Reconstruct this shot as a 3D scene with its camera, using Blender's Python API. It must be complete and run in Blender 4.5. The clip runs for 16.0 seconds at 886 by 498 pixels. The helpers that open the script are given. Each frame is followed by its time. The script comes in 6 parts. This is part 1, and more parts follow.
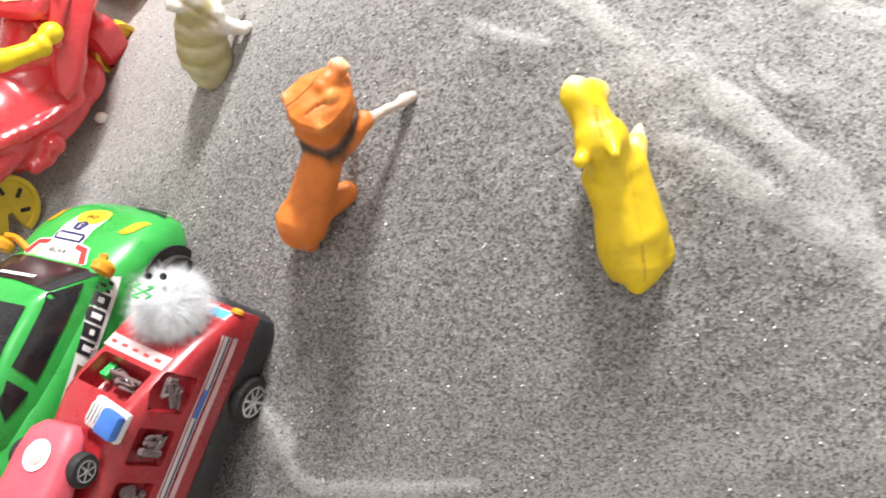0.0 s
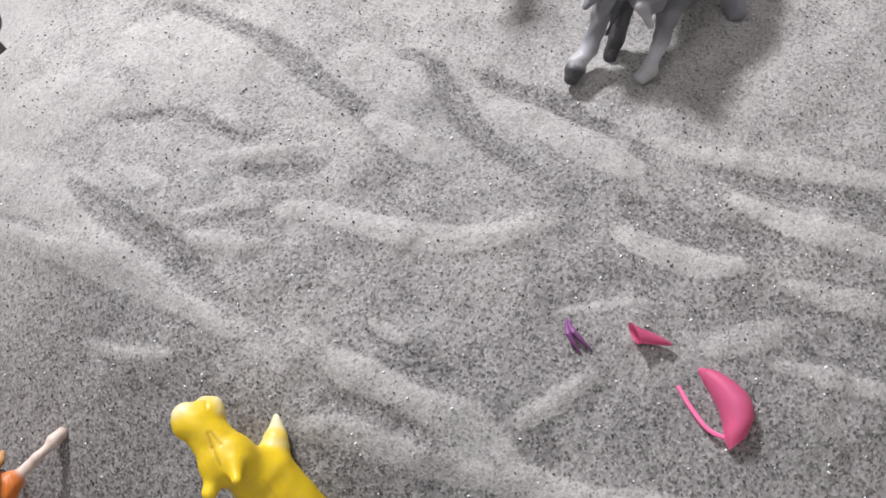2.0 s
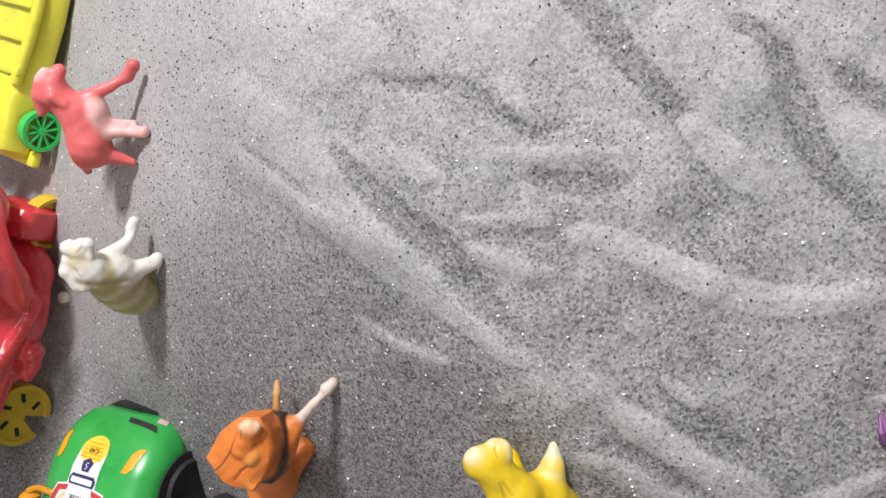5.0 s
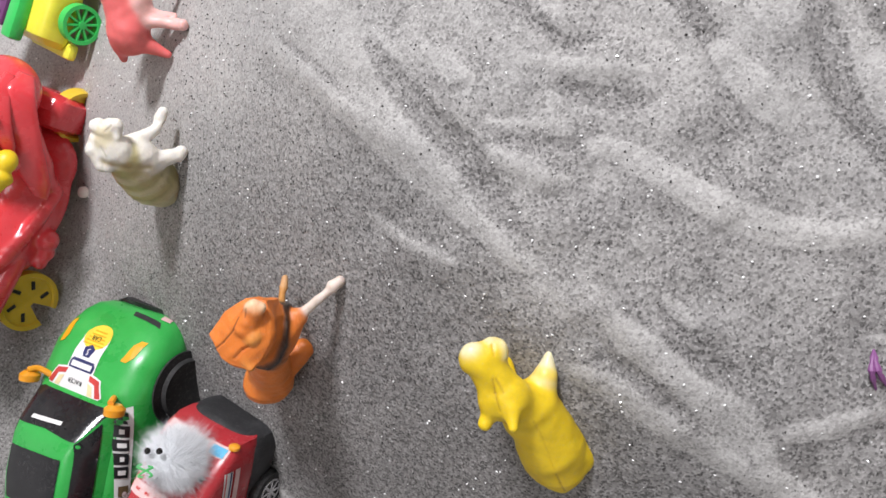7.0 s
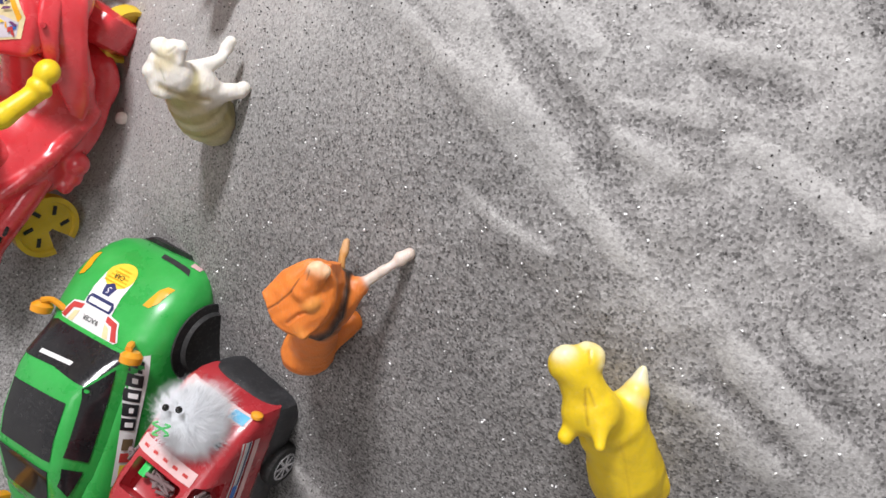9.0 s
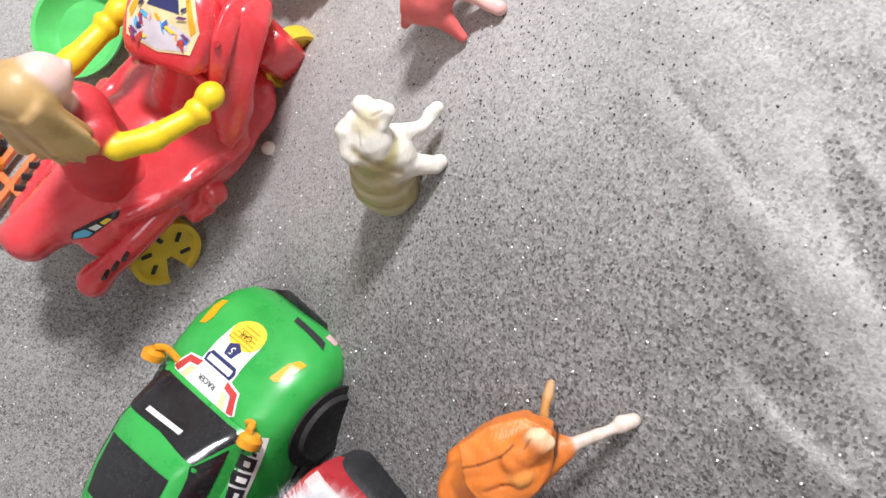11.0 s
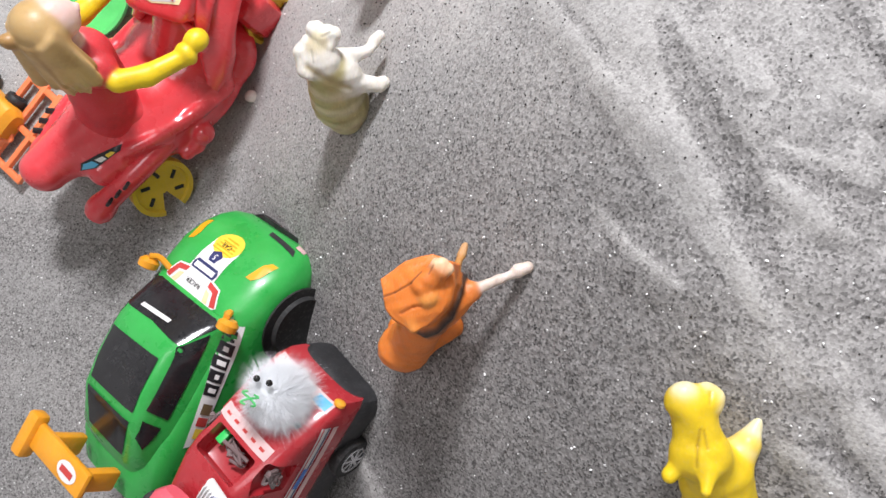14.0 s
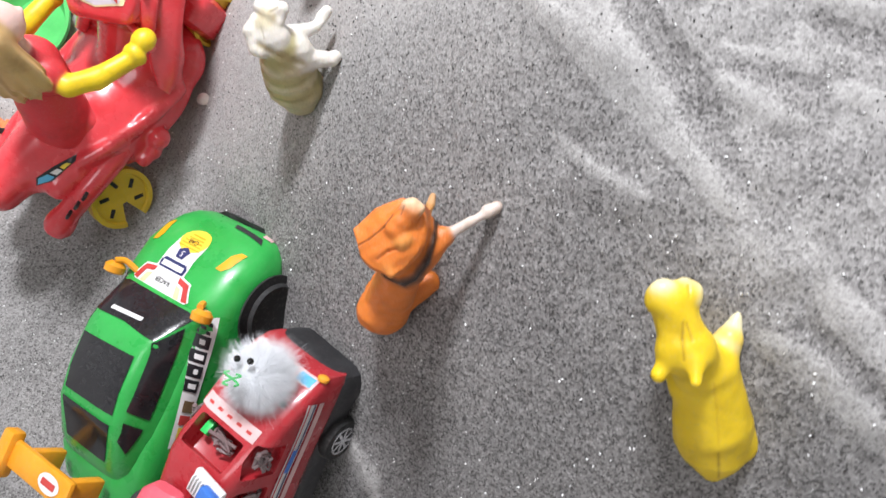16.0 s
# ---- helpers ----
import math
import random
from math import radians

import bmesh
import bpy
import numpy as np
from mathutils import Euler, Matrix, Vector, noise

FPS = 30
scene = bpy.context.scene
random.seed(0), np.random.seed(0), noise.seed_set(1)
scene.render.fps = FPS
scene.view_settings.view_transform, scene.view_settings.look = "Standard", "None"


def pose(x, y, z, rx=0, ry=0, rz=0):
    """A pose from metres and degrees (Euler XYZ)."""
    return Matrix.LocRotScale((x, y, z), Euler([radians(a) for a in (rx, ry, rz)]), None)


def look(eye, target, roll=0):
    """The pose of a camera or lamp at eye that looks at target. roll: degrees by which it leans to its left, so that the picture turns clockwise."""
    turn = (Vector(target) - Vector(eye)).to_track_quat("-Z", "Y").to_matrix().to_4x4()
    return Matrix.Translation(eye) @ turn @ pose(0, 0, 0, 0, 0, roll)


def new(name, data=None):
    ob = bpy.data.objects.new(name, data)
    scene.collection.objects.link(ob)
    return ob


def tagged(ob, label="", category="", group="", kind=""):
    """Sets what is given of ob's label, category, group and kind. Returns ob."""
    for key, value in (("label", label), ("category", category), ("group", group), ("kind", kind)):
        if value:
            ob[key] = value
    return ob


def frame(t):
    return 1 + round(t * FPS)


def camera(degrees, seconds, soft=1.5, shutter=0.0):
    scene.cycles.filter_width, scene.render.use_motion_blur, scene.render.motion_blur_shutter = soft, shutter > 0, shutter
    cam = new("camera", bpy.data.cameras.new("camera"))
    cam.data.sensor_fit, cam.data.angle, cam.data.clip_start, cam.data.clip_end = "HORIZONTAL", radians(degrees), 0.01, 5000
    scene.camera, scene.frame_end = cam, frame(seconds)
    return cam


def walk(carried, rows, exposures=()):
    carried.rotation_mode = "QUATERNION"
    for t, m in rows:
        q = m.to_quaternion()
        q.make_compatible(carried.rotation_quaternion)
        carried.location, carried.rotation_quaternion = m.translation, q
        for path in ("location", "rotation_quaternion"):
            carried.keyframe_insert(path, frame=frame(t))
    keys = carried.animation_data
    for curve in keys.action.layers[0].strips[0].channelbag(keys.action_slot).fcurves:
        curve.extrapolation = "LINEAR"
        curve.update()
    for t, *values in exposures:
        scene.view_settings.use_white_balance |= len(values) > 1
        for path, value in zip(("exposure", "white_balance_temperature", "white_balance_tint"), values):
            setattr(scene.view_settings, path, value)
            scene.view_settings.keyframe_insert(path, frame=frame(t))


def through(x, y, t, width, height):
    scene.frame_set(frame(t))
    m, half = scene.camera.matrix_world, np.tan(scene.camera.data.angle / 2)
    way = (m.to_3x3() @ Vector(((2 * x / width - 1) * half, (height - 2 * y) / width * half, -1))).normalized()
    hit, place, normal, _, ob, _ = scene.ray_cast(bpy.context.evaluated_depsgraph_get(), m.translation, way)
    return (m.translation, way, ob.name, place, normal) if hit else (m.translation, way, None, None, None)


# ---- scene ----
from mathutils.bvhtree import BVHTree

cam = camera(58.0, 16.0, 1.5, 0.2)
PATH = [
    (0, (0.01, 0.009, 0.608), (-0.003, 0.764, -1.244), -0.2),
    (0.5, (0.094, 0.031, 0.635), (0.106, 0.766, -1.225), -1.3),
    (1, (0.148, 0.06, 0.65), (0.216, 0.827, -1.196), -3.3),
    (1.5, (0.167, 0.091, 0.673), (0.309, 0.926, -1.139), -4.2),
    (2, (0.157, 0.091, 0.638), (0.422, 0.975, -1.136), -2.7),
    (2.5, (0.133, 0.083, 0.612), (0.518, 0.983, -1.132), -1.0),
    (3, (0.091, 0.118, 0.635), (0.395, 0.893, -1.183), -4.1),
    (3.5, (0.083, 0.226, 0.639), (0.051, 0.704, -1.303), -22.7),
    (4, (0.141, 0.306, 0.674), (-0.045, 0.502, -1.307), -59.0),
    (4.5, (0.125, 0.321, 0.65), (-0.128, 0.374, -1.333), -91.3),
    (4.7, (0.127, 0.324, 0.655), (-0.132, 0.365, -1.328), -93.8),
    (6.8, (0.11, 0.292, 0.665), (-0.155, 0.278, -1.317), -98.8),
    (7, (0.117, 0.277, 0.667), (-0.169, 0.297, -1.312), -91.4),
    (7.5, (0.127, 0.287, 0.663), (-0.151, 0.331, -1.317), -86.6),
    (8, (0.114, 0.288, 0.65), (-0.158, 0.309, -1.331), -90.0),
    (8.2, (0.102, 0.284, 0.642), (-0.166, 0.275, -1.34), -95.0),
    (10.3, (-0.005, 0.275, 0.605), (-0.268, 0.232, -1.377), -88.4),
    (10.5, (-0.02, 0.296, 0.584), (-0.314, 0.259, -1.394), -85.4),
    (11, (-0.047, 0.328, 0.566), (-0.401, 0.298, -1.403), -81.9),
    (11.5, (-0.024, 0.333, 0.576), (-0.404, 0.318, -1.388), -79.2),
    (12, (0.013, 0.329, 0.594), (-0.389, 0.349, -1.365), -74.9),
    (12.5, (0.042, 0.3, 0.64), (-0.383, 0.326, -1.314), -75.1),
    (13, (0.041, 0.289, 0.635), (-0.398, 0.32, -1.316), -74.3),
    (13.5, (0.025, 0.267, 0.628), (-0.401, 0.281, -1.327), -76.2),
    (14, (0.03, 0.261, 0.634), (-0.382, 0.296, -1.322), -72.9),
    (14.5, (0.042, 0.266, 0.637), (-0.355, 0.331, -1.322), -68.7),
    (15, (0.037, 0.254, 0.634), (-0.353, 0.342, -1.325), -65.2),
    (15.5, (0.044, 0.264, 0.647), (-0.333, 0.366, -1.315), -63.4),
    (16, (0.033, 0.211, 0.635), (-0.3, 0.359, -1.331), -60.2),
]
EXPOSURES = [(0, 0.54, 6800, 8), (0.5, 0.40, 6600, 9), (1.0, 0.14, 6500, 6), (1.5, -0.17, 6420, 5), (2.0, -0.28, 6500, 11), (2.5, -0.30, 6500, 10), (3.0, -0.39, 6500, 11), (3.5, -0.46, 6500, 11), (4.0, -0.46, 6500, 10), (4.5, -0.41, 6500, 10), (7.0, -0.26, 6500, 10), (7.5, -0.28, 6550, 10), (8.0, -0.30, 6550, 10), (10.5, -0.04, 6550, 10), (12.0, -0.20, 6450, 10), (12.5, -0.30, 6450, 10), (13.0, -0.24, 6450, 10), (14.0, -0.08, 6450, 10), (15.0, -0.10, 6400, 10), (16, 0.04, 6350, 9)]
walk(cam, [(t, look(eye, target, roll)) for t, eye, target, roll in PATH], EXPOSURES)


# ---- light: a key lamp high beyond the heap, bounced by an unseen pale room ----
world = bpy.data.worlds.new("world")
scene.world = world
world.use_nodes = True
world.node_tree.nodes["Background"].inputs[0].default_value = (0.8, 0.85, 1.0, 1)
world.node_tree.nodes["Background"].inputs[1].default_value = 0.04


def area_lamp(name, eye, target, size, size_y, watts, colour):
    data = bpy.data.lights.new(name, "AREA")
    data.shape, data.size, data.size_y, data.energy, data.color = "RECTANGLE", size, size_y, watts, colour
    lamp = new(name, data)
    lamp.matrix_world = look(eye, target)
    return lamp


area_lamp("key_lamp", (-0.12, 1.55, 1.62), (0.02, 0.3, 0.2), 0.32, 0.20, 60.0, (0.965, 0.955, 1.0))
# Unseen overhead fill, added to soften the shadows and brighten the front.
area_lamp("fill_lamp", (-0.4, 0.35, 2.6), (0.0, 0.25, 0.1), 0.9, 0.9, 12.5, (0.975, 0.955, 1.0))


# ---- materials ----
def material(name):
    m = bpy.data.materials.new(name)
    m.use_nodes = True
    return m, m.node_tree.nodes, m.node_tree.links, m.node_tree.nodes["Principled BSDF"]


def node(nodes, kind, **values):
    n = nodes.new(kind)
    for key, value in values.items():
        n.inputs[key].default_value = value
    return n


def ramp(nodes, *stops):
    n = nodes.new("ShaderNodeValToRGB")
    e = n.color_ramp.elements
    while len(e) < len(stops):
        e.new(0.5)
    for k, (p, c) in enumerate(stops):
        e[k].position, e[k].color = p, (*c, 1) if len(c) == 3 else c
    return n


def mixed(nodes, links, fac, a, b):
    n = nodes.new("ShaderNodeMix")
    n.data_type = "RGBA"
    for socket, value in ((n.inputs[0], fac), (n.inputs[6], a), (n.inputs[7], b)):
        if isinstance(value, bpy.types.NodeSocket):
            links.new(value, socket)
        else:
            socket.default_value = value
    return n.outputs[2]


def bumped(nodes, links, shader, height, strength, distance):
    n = node(nodes, "ShaderNodeBump", Strength=strength, Distance=distance)
    links.new(height, n.inputs["Height"])
    links.new(n.outputs[0], shader.inputs["Normal"])


def coords(nodes, which="Object"):
    return nodes.new("ShaderNodeTexCoord").outputs[which]


def plastic(name, colour, rough=0.32, wear=0.12, dust=0.10, bump=0.15, coat=0.0, through=0.0):
    """Moulded toy plastic: faint mottling, a film of dust, tiny moulding relief."""
    m, nodes, links, shader = material(name)
    where = coords(nodes)
    big = node(nodes, "ShaderNodeTexNoise", Scale=38.0, Detail=4.0, Roughness=0.6)
    fine = node(nodes, "ShaderNodeTexNoise", Scale=420.0, Detail=3.0, Roughness=0.6)
    for n in (big, fine):
        links.new(where, n.inputs["Vector"])
    dark = tuple(c * (1 - wear) for c in colour)
    light = tuple(min(1, c * (1 + wear) + 0.01) for c in colour)
    tone = ramp(nodes, (0.3, dark), (0.7, light))
    links.new(big.outputs[0], tone.inputs[0])
    grit = ramp(nodes, (0.52, (0, 0, 0)), (0.75, (dust, dust, dust)))
    links.new(fine.outputs[0], grit.inputs[0])
    links.new(mixed(nodes, links, grit.outputs[0], tone.outputs[0], (0.42, 0.40, 0.38, 1)), shader.inputs["Base Color"])
    gloss = ramp(nodes, (0.3, (rough * 0.8,) * 3), (0.75, (min(1, rough * 1.5),) * 3))
    links.new(big.outputs[0], gloss.inputs[0])
    links.new(gloss.outputs[0], shader.inputs["Roughness"])
    bumped(nodes, links, shader, big.outputs[0], bump, 0.001)
    shader.inputs["Coat Weight"].default_value = coat
    if through:
        shader.inputs["Subsurface Weight"].default_value = through
        shader.inputs["Subsurface Radius"].default_value = (0.004, 0.003, 0.002)
        shader.inputs["Subsurface Scale"].default_value = 0.5
    return m


def painted(name, rough=0.42, bump=0.35, hair=0.0):
    """A moulded figure whose paint comes with the mesh."""
    m, nodes, links, shader = material(name)
    paint = nodes.new("ShaderNodeAttribute")
    paint.attribute_name = "paint"
    where = coords(nodes)
    big = node(nodes, "ShaderNodeTexNoise", Scale=55.0, Detail=5.0, Roughness=0.6)
    fine = node(nodes, "ShaderNodeTexNoise", Scale=600.0, Detail=2.0, Roughness=0.6)
    for n in (big, fine):
        links.new(where, n.inputs["Vector"])
    shade = ramp(nodes, (0.30, (0.74, 0.72, 0.68)), (0.48, (0.94, 0.93, 0.92)), (0.65, (1.0, 1.0, 1.0)))
    links.new(big.outputs[0], shade.inputs[0])
    mult = nodes.new("ShaderNodeMix")
    mult.data_type, mult.blend_type = "RGBA", "MULTIPLY"
    mult.inputs[0].default_value = 1.0
    links.new(paint.outputs["Color"], mult.inputs[6])
    links.new(shade.outputs[0], mult.inputs[7])
    grit = ramp(nodes, (0.56, (0, 0, 0)), (0.78, (0.16, 0.16, 0.16)))
    links.new(fine.outputs[0], grit.inputs[0])
    links.new(mixed(nodes, links, grit.outputs[0], mult.outputs[2], (0.40, 0.38, 0.36, 1)), shader.inputs["Base Color"])
    shader.inputs["Roughness"].default_value = rough
    relief = big.outputs[0]
    if hair:
        stretch = nodes.new("ShaderNodeMapping")
        stretch.inputs["Scale"].default_value = (1.0, 0.18, 0.45)
        stretch.inputs["Rotation"].default_value = (0.2, 0.0, 0.9)
        links.new(where, stretch.inputs["Vector"])
        locks = node(nodes, "ShaderNodeTexNoise", Scale=900.0, Detail=3.0, Roughness=0.6)
        links.new(stretch.outputs[0], locks.inputs["Vector"])
        blend = nodes.new("ShaderNodeMix")
        blend.inputs[0].default_value = hair
        links.new(big.outputs[0], blend.inputs[2])
        links.new(locks.outputs[0], blend.inputs[3])
        relief = blend.outputs[0]
    bumped(nodes, links, shader, relief, bump, 0.0015)
    shader.inputs["Subsurface Weight"].default_value = 0.12
    shader.inputs["Subsurface Radius"].default_value = (0.003, 0.002, 0.001)
    return m


def sand(name):
    """Grey river sand: mixed dark, pale and glassy grains; pale fine dust where it was pushed up."""
    m, nodes, links, shader = material(name)
    where = coords(nodes)
    grains = node(nodes, "ShaderNodeTexVoronoi", Scale=760.0)
    coarse = node(nodes, "ShaderNodeTexVoronoi", Scale=820.0)
    patch = node(nodes, "ShaderNodeTexNoise", Scale=9.0, Detail=6.0, Roughness=0.62)
    soft = node(nodes, "ShaderNodeTexNoise", Scale=420.0, Detail=4.0, Roughness=0.75)
    for n in (grains, coarse, patch, soft):
        links.new(where, n.inputs["Vector"])
    one, two = nodes.new("ShaderNodeSeparateColor"), nodes.new("ShaderNodeSeparateColor")
    links.new(grains.outputs["Color"], one.inputs[0])
    links.new(coarse.outputs["Color"], two.inputs[0])
    tone = ramp(nodes, (0.22, (0.070, 0.067, 0.065)), (0.33, (0.140, 0.135, 0.131)), (0.46, (0.205, 0.198, 0.193)), (0.58, (0.242, 0.235, 0.229)), (0.71, (0.300, 0.292, 0.285)), (0.84, (0.44, 0.430, 0.421)))
    clump = node(nodes, "ShaderNodeTexNoise", Scale=380.0, Detail=3.0, Roughness=0.75)
    links.new(where, clump.inputs["Vector"])
    blend = nodes.new("ShaderNodeMix")
    blend.inputs[0].default_value = 0.50
    links.new(one.outputs[0], blend.inputs[2])
    links.new(clump.outputs[0], blend.inputs[3])
    links.new(blend.outputs[0], tone.inputs[0])
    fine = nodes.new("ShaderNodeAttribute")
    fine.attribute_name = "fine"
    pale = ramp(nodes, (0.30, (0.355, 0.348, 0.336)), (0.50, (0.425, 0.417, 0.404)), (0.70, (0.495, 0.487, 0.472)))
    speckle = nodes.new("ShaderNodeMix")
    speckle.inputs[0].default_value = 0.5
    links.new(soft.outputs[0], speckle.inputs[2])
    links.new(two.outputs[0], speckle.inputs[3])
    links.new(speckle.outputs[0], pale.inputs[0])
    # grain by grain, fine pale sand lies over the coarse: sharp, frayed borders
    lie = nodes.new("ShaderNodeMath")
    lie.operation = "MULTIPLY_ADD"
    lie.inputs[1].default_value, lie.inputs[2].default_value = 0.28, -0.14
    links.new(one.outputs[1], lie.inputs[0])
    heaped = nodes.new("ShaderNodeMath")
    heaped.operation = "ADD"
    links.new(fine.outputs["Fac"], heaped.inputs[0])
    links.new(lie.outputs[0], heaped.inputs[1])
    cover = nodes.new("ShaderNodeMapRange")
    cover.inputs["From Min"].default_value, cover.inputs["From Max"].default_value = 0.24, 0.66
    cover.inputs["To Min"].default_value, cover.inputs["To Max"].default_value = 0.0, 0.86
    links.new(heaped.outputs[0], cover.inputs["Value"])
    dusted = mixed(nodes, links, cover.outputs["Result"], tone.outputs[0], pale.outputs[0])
    spots = ramp(nodes, (0.0, (0.95, 0.95, 0.95)), (0.08, (0.7, 0.7, 0.7)), (0.10, (0, 0, 0)))
    links.new(two.outputs[1], spots.inputs[0])
    bare = nodes.new("ShaderNodeMath")
    bare.operation = "MULTIPLY_ADD"
    bare.inputs[1].default_value, bare.inputs[2].default_value = -0.75, 1.0
    links.new(fine.outputs["Fac"], bare.inputs[0])
    speck = nodes.new("ShaderNodeMath")
    speck.operation = "MULTIPLY"
    links.new(bare.outputs[0], speck.inputs[0])
    links.new(spots.outputs[0], speck.inputs[1])
    drawn = mixed(nodes, links, speck.outputs[0], dusted, (0.06, 0.057, 0.055, 1))
    stain = ramp(nodes, (0.3, (0.86, 0.86, 0.86)), (0.7, (1.06, 1.05, 1.04)))
    links.new(patch.outputs[0], stain.inputs[0])
    mult = nodes.new("ShaderNodeMix")
    mult.data_type, mult.blend_type = "RGBA", "MULTIPLY"
    mult.inputs[0].default_value = 1.0
    links.new(drawn, mult.inputs[6])
    links.new(stain.outputs[0], mult.inputs[7])
    links.new(mult.outputs[2], shader.inputs["Base Color"])
    shader.inputs["Roughness"].default_value = 0.85
    bumped(nodes, links, shader, grains.outputs["Distance"], 0.30, 0.0006)
    return m


def plain(name, colour, rough=0.5, metal=0.0, vary=0.15, scale=60.0):
    m, nodes, links, shader = material(name)
    n = node(nodes, "ShaderNodeTexNoise", Scale=scale, Detail=4.0, Roughness=0.6)
    links.new(coords(nodes), n.inputs["Vector"])
    tone = ramp(nodes, (0.3, tuple(c * (1 - vary) for c in colour)), (0.7, tuple(min(1, c * (1 + vary)) for c in colour)))
    links.new(n.outputs[0], tone.inputs[0])
    links.new(tone.outputs[0], shader.inputs["Base Color"])
    shader.inputs["Roughness"].default_value, shader.inputs["Metallic"].default_value = rough, metal
    bumped(nodes, links, shader, n.outputs[0], 0.1, 0.001)
    return m


SAND = sand("grey_sand")
FIGURE = painted("painted_figure")
HAIRY_FIGURE = painted("moulded_hair_figure", 0.45, 0.55, 0.5)
GREEN = plastic("green_plastic", (0.026, 0.36, 0.060), 0.28, dust=0.05, coat=0.2)
RED = plastic("red_plastic", (0.70, 0.042, 0.054), 0.24, wear=0.10, dust=0.05, bump=0.22, coat=0.6)
TRUCK_RED = plastic("truck_red_plastic", (0.38, 0.018, 0.026), 0.26, dust=0.05, coat=0.3)
PINK_RED = plastic("pinkish_red_plastic", (0.62, 0.085, 0.12), 0.4)
DULL_YELLOW = plastic("dull_yellow_plastic", (0.66, 0.45, 0.025), 0.40, dust=0.14)
LEMON = plastic("lemon_plastic", (0.74, 0.70, 0.05), 0.32, through=0.1)
ORANGE = plastic("orange_plastic", (0.80, 0.33, 0.015), 0.35)
RED_ORANGE = plastic("red_orange_plastic", (0.85, 0.21, 0.07), 0.32)
BRIGHT_GREEN = plastic("bright_green_plastic", (0.03, 0.52, 0.10), 0.3)
BOWL_GREEN = plastic("bowl_green_plastic", (0.10, 0.55, 0.14), 0.35, through=0.1)
BLACK = plastic("black_plastic", (0.010, 0.010, 0.011), 0.45, dust=0.10)
DARK_GREY = plastic("dark_grey_plastic", (0.016, 0.016, 0.018), 0.45, dust=0.08)
RUBBER = plastic("black_rubber", (0.012, 0.012, 0.012), 0.7, dust=0.10)
GLASS_DARK = plastic("smoked_window_plastic", (0.012, 0.012, 0.014), 0.16, dust=0.03)
CLEAR = plastic("clear_plastic_fitting", (0.17, 0.12, 0.12), 0.08, dust=0.05, coat=0.6)
SILVER = plain("silver_plastic", (0.62, 0.62, 0.64), 0.25, 0.9)
WHITE_STICKER = plain("white_sticker", (0.75, 0.74, 0.73), 0.35, vary=0.06)
RED_STICKER = plain("red_sticker", (0.50, 0.05, 0.045), 0.35)
BLUE_STICKER = plain("blue_sticker", (0.05, 0.17, 0.55), 0.3)
SKY_STICKER = plain("light_blue_sticker", (0.10, 0.42, 0.65), 0.3)
NAVY_STICKER = plain("navy_sticker", (0.03, 0.035, 0.12), 0.35)
BLACK_STICKER = plain("black_print", (0.015, 0.015, 0.018), 0.4)
ORANGE_STICKER = plain("orange_sticker", (0.82, 0.38, 0.015), 0.3)
YELLOW_STICKER = plain("yellow_sticker", (0.85, 0.62, 0.06), 0.35)
PINK_STICKER = plain("faded_pink_sticker", (0.68, 0.45, 0.44), 0.4)
PURPLE_STICKER = plain("purple_sticker", (0.16, 0.05, 0.16), 0.35)
LILAC_STICKER = plain("pale_lilac_sticker", (0.60, 0.55, 0.60), 0.3)
CREAM_STICKER = plain("cream_sticker", (0.75, 0.62, 0.35), 0.35)
WHITE_FUR = plain("white_fur", (0.80, 0.82, 0.84), 0.9, vary=0.06)
GREEN_RIBBON = plain("green_ribbon", (0.08, 0.5, 0.14), 0.5)
BEAD = plain("black_bead", (0.01, 0.01, 0.01), 0.12)
BALLOON = plastic("pink_rubber", (0.84, 0.17, 0.36), 0.4, through=0.2)
PURPLE_RUBBER = plastic("purple_rubber", (0.20, 0.06, 0.20), 0.45)
PAPER = plain("white_paper", (0.72, 0.73, 0.74), 0.8, vary=0.05)
STONE = plain("pale_pebble", (0.70, 0.62, 0.57), 0.7, scale=200.0)
LEAF = plain("dry_leaf", (0.14, 0.09, 0.04), 0.8)
CRYSTAL = plain("pale_quartz", (0.86, 0.86, 0.85), 0.2, vary=0.08)
DARK_GRAIN = plain("dark_grain", (0.05, 0.047, 0.045), 0.7)
WALL = plain("pale_wall_paint", (0.72, 0.71, 0.69), 0.85, vary=0.05, scale=3.0)


# ---- building helpers ----
def mesh_from(name, bm, mat, smooth=True):
    bmesh.ops.recalc_face_normals(bm, faces=bm.faces)
    me = bpy.data.meshes.new(name)
    bm.to_mesh(me)
    bm.free()
    if smooth:
        me.shade_smooth()
        me.set_sharp_from_angle(angle=radians(38))
    for one in mat if isinstance(mat, (list, tuple)) else [mat]:
        me.materials.append(one)
    return me


def thing(name, m, label, category, group="", kind=""):
    ob = new(name)
    ob.empty_display_size = 0.01
    ob.matrix_world = m
    return tagged(ob, label, category, group, kind)


def part(name, bm, mat, parent, label="", smooth=True):
    ob = new(name, mesh_from(name, bm, mat, smooth))
    ob.parent = parent
    return tagged(ob, label) if label else ob


def solo(name, bm, mat, m, label, category, group="", kind="", smooth=True):
    ob = new(name, mesh_from(name, bm, mat, smooth))
    ob.matrix_world = m
    return tagged(ob, label, category, group, kind)


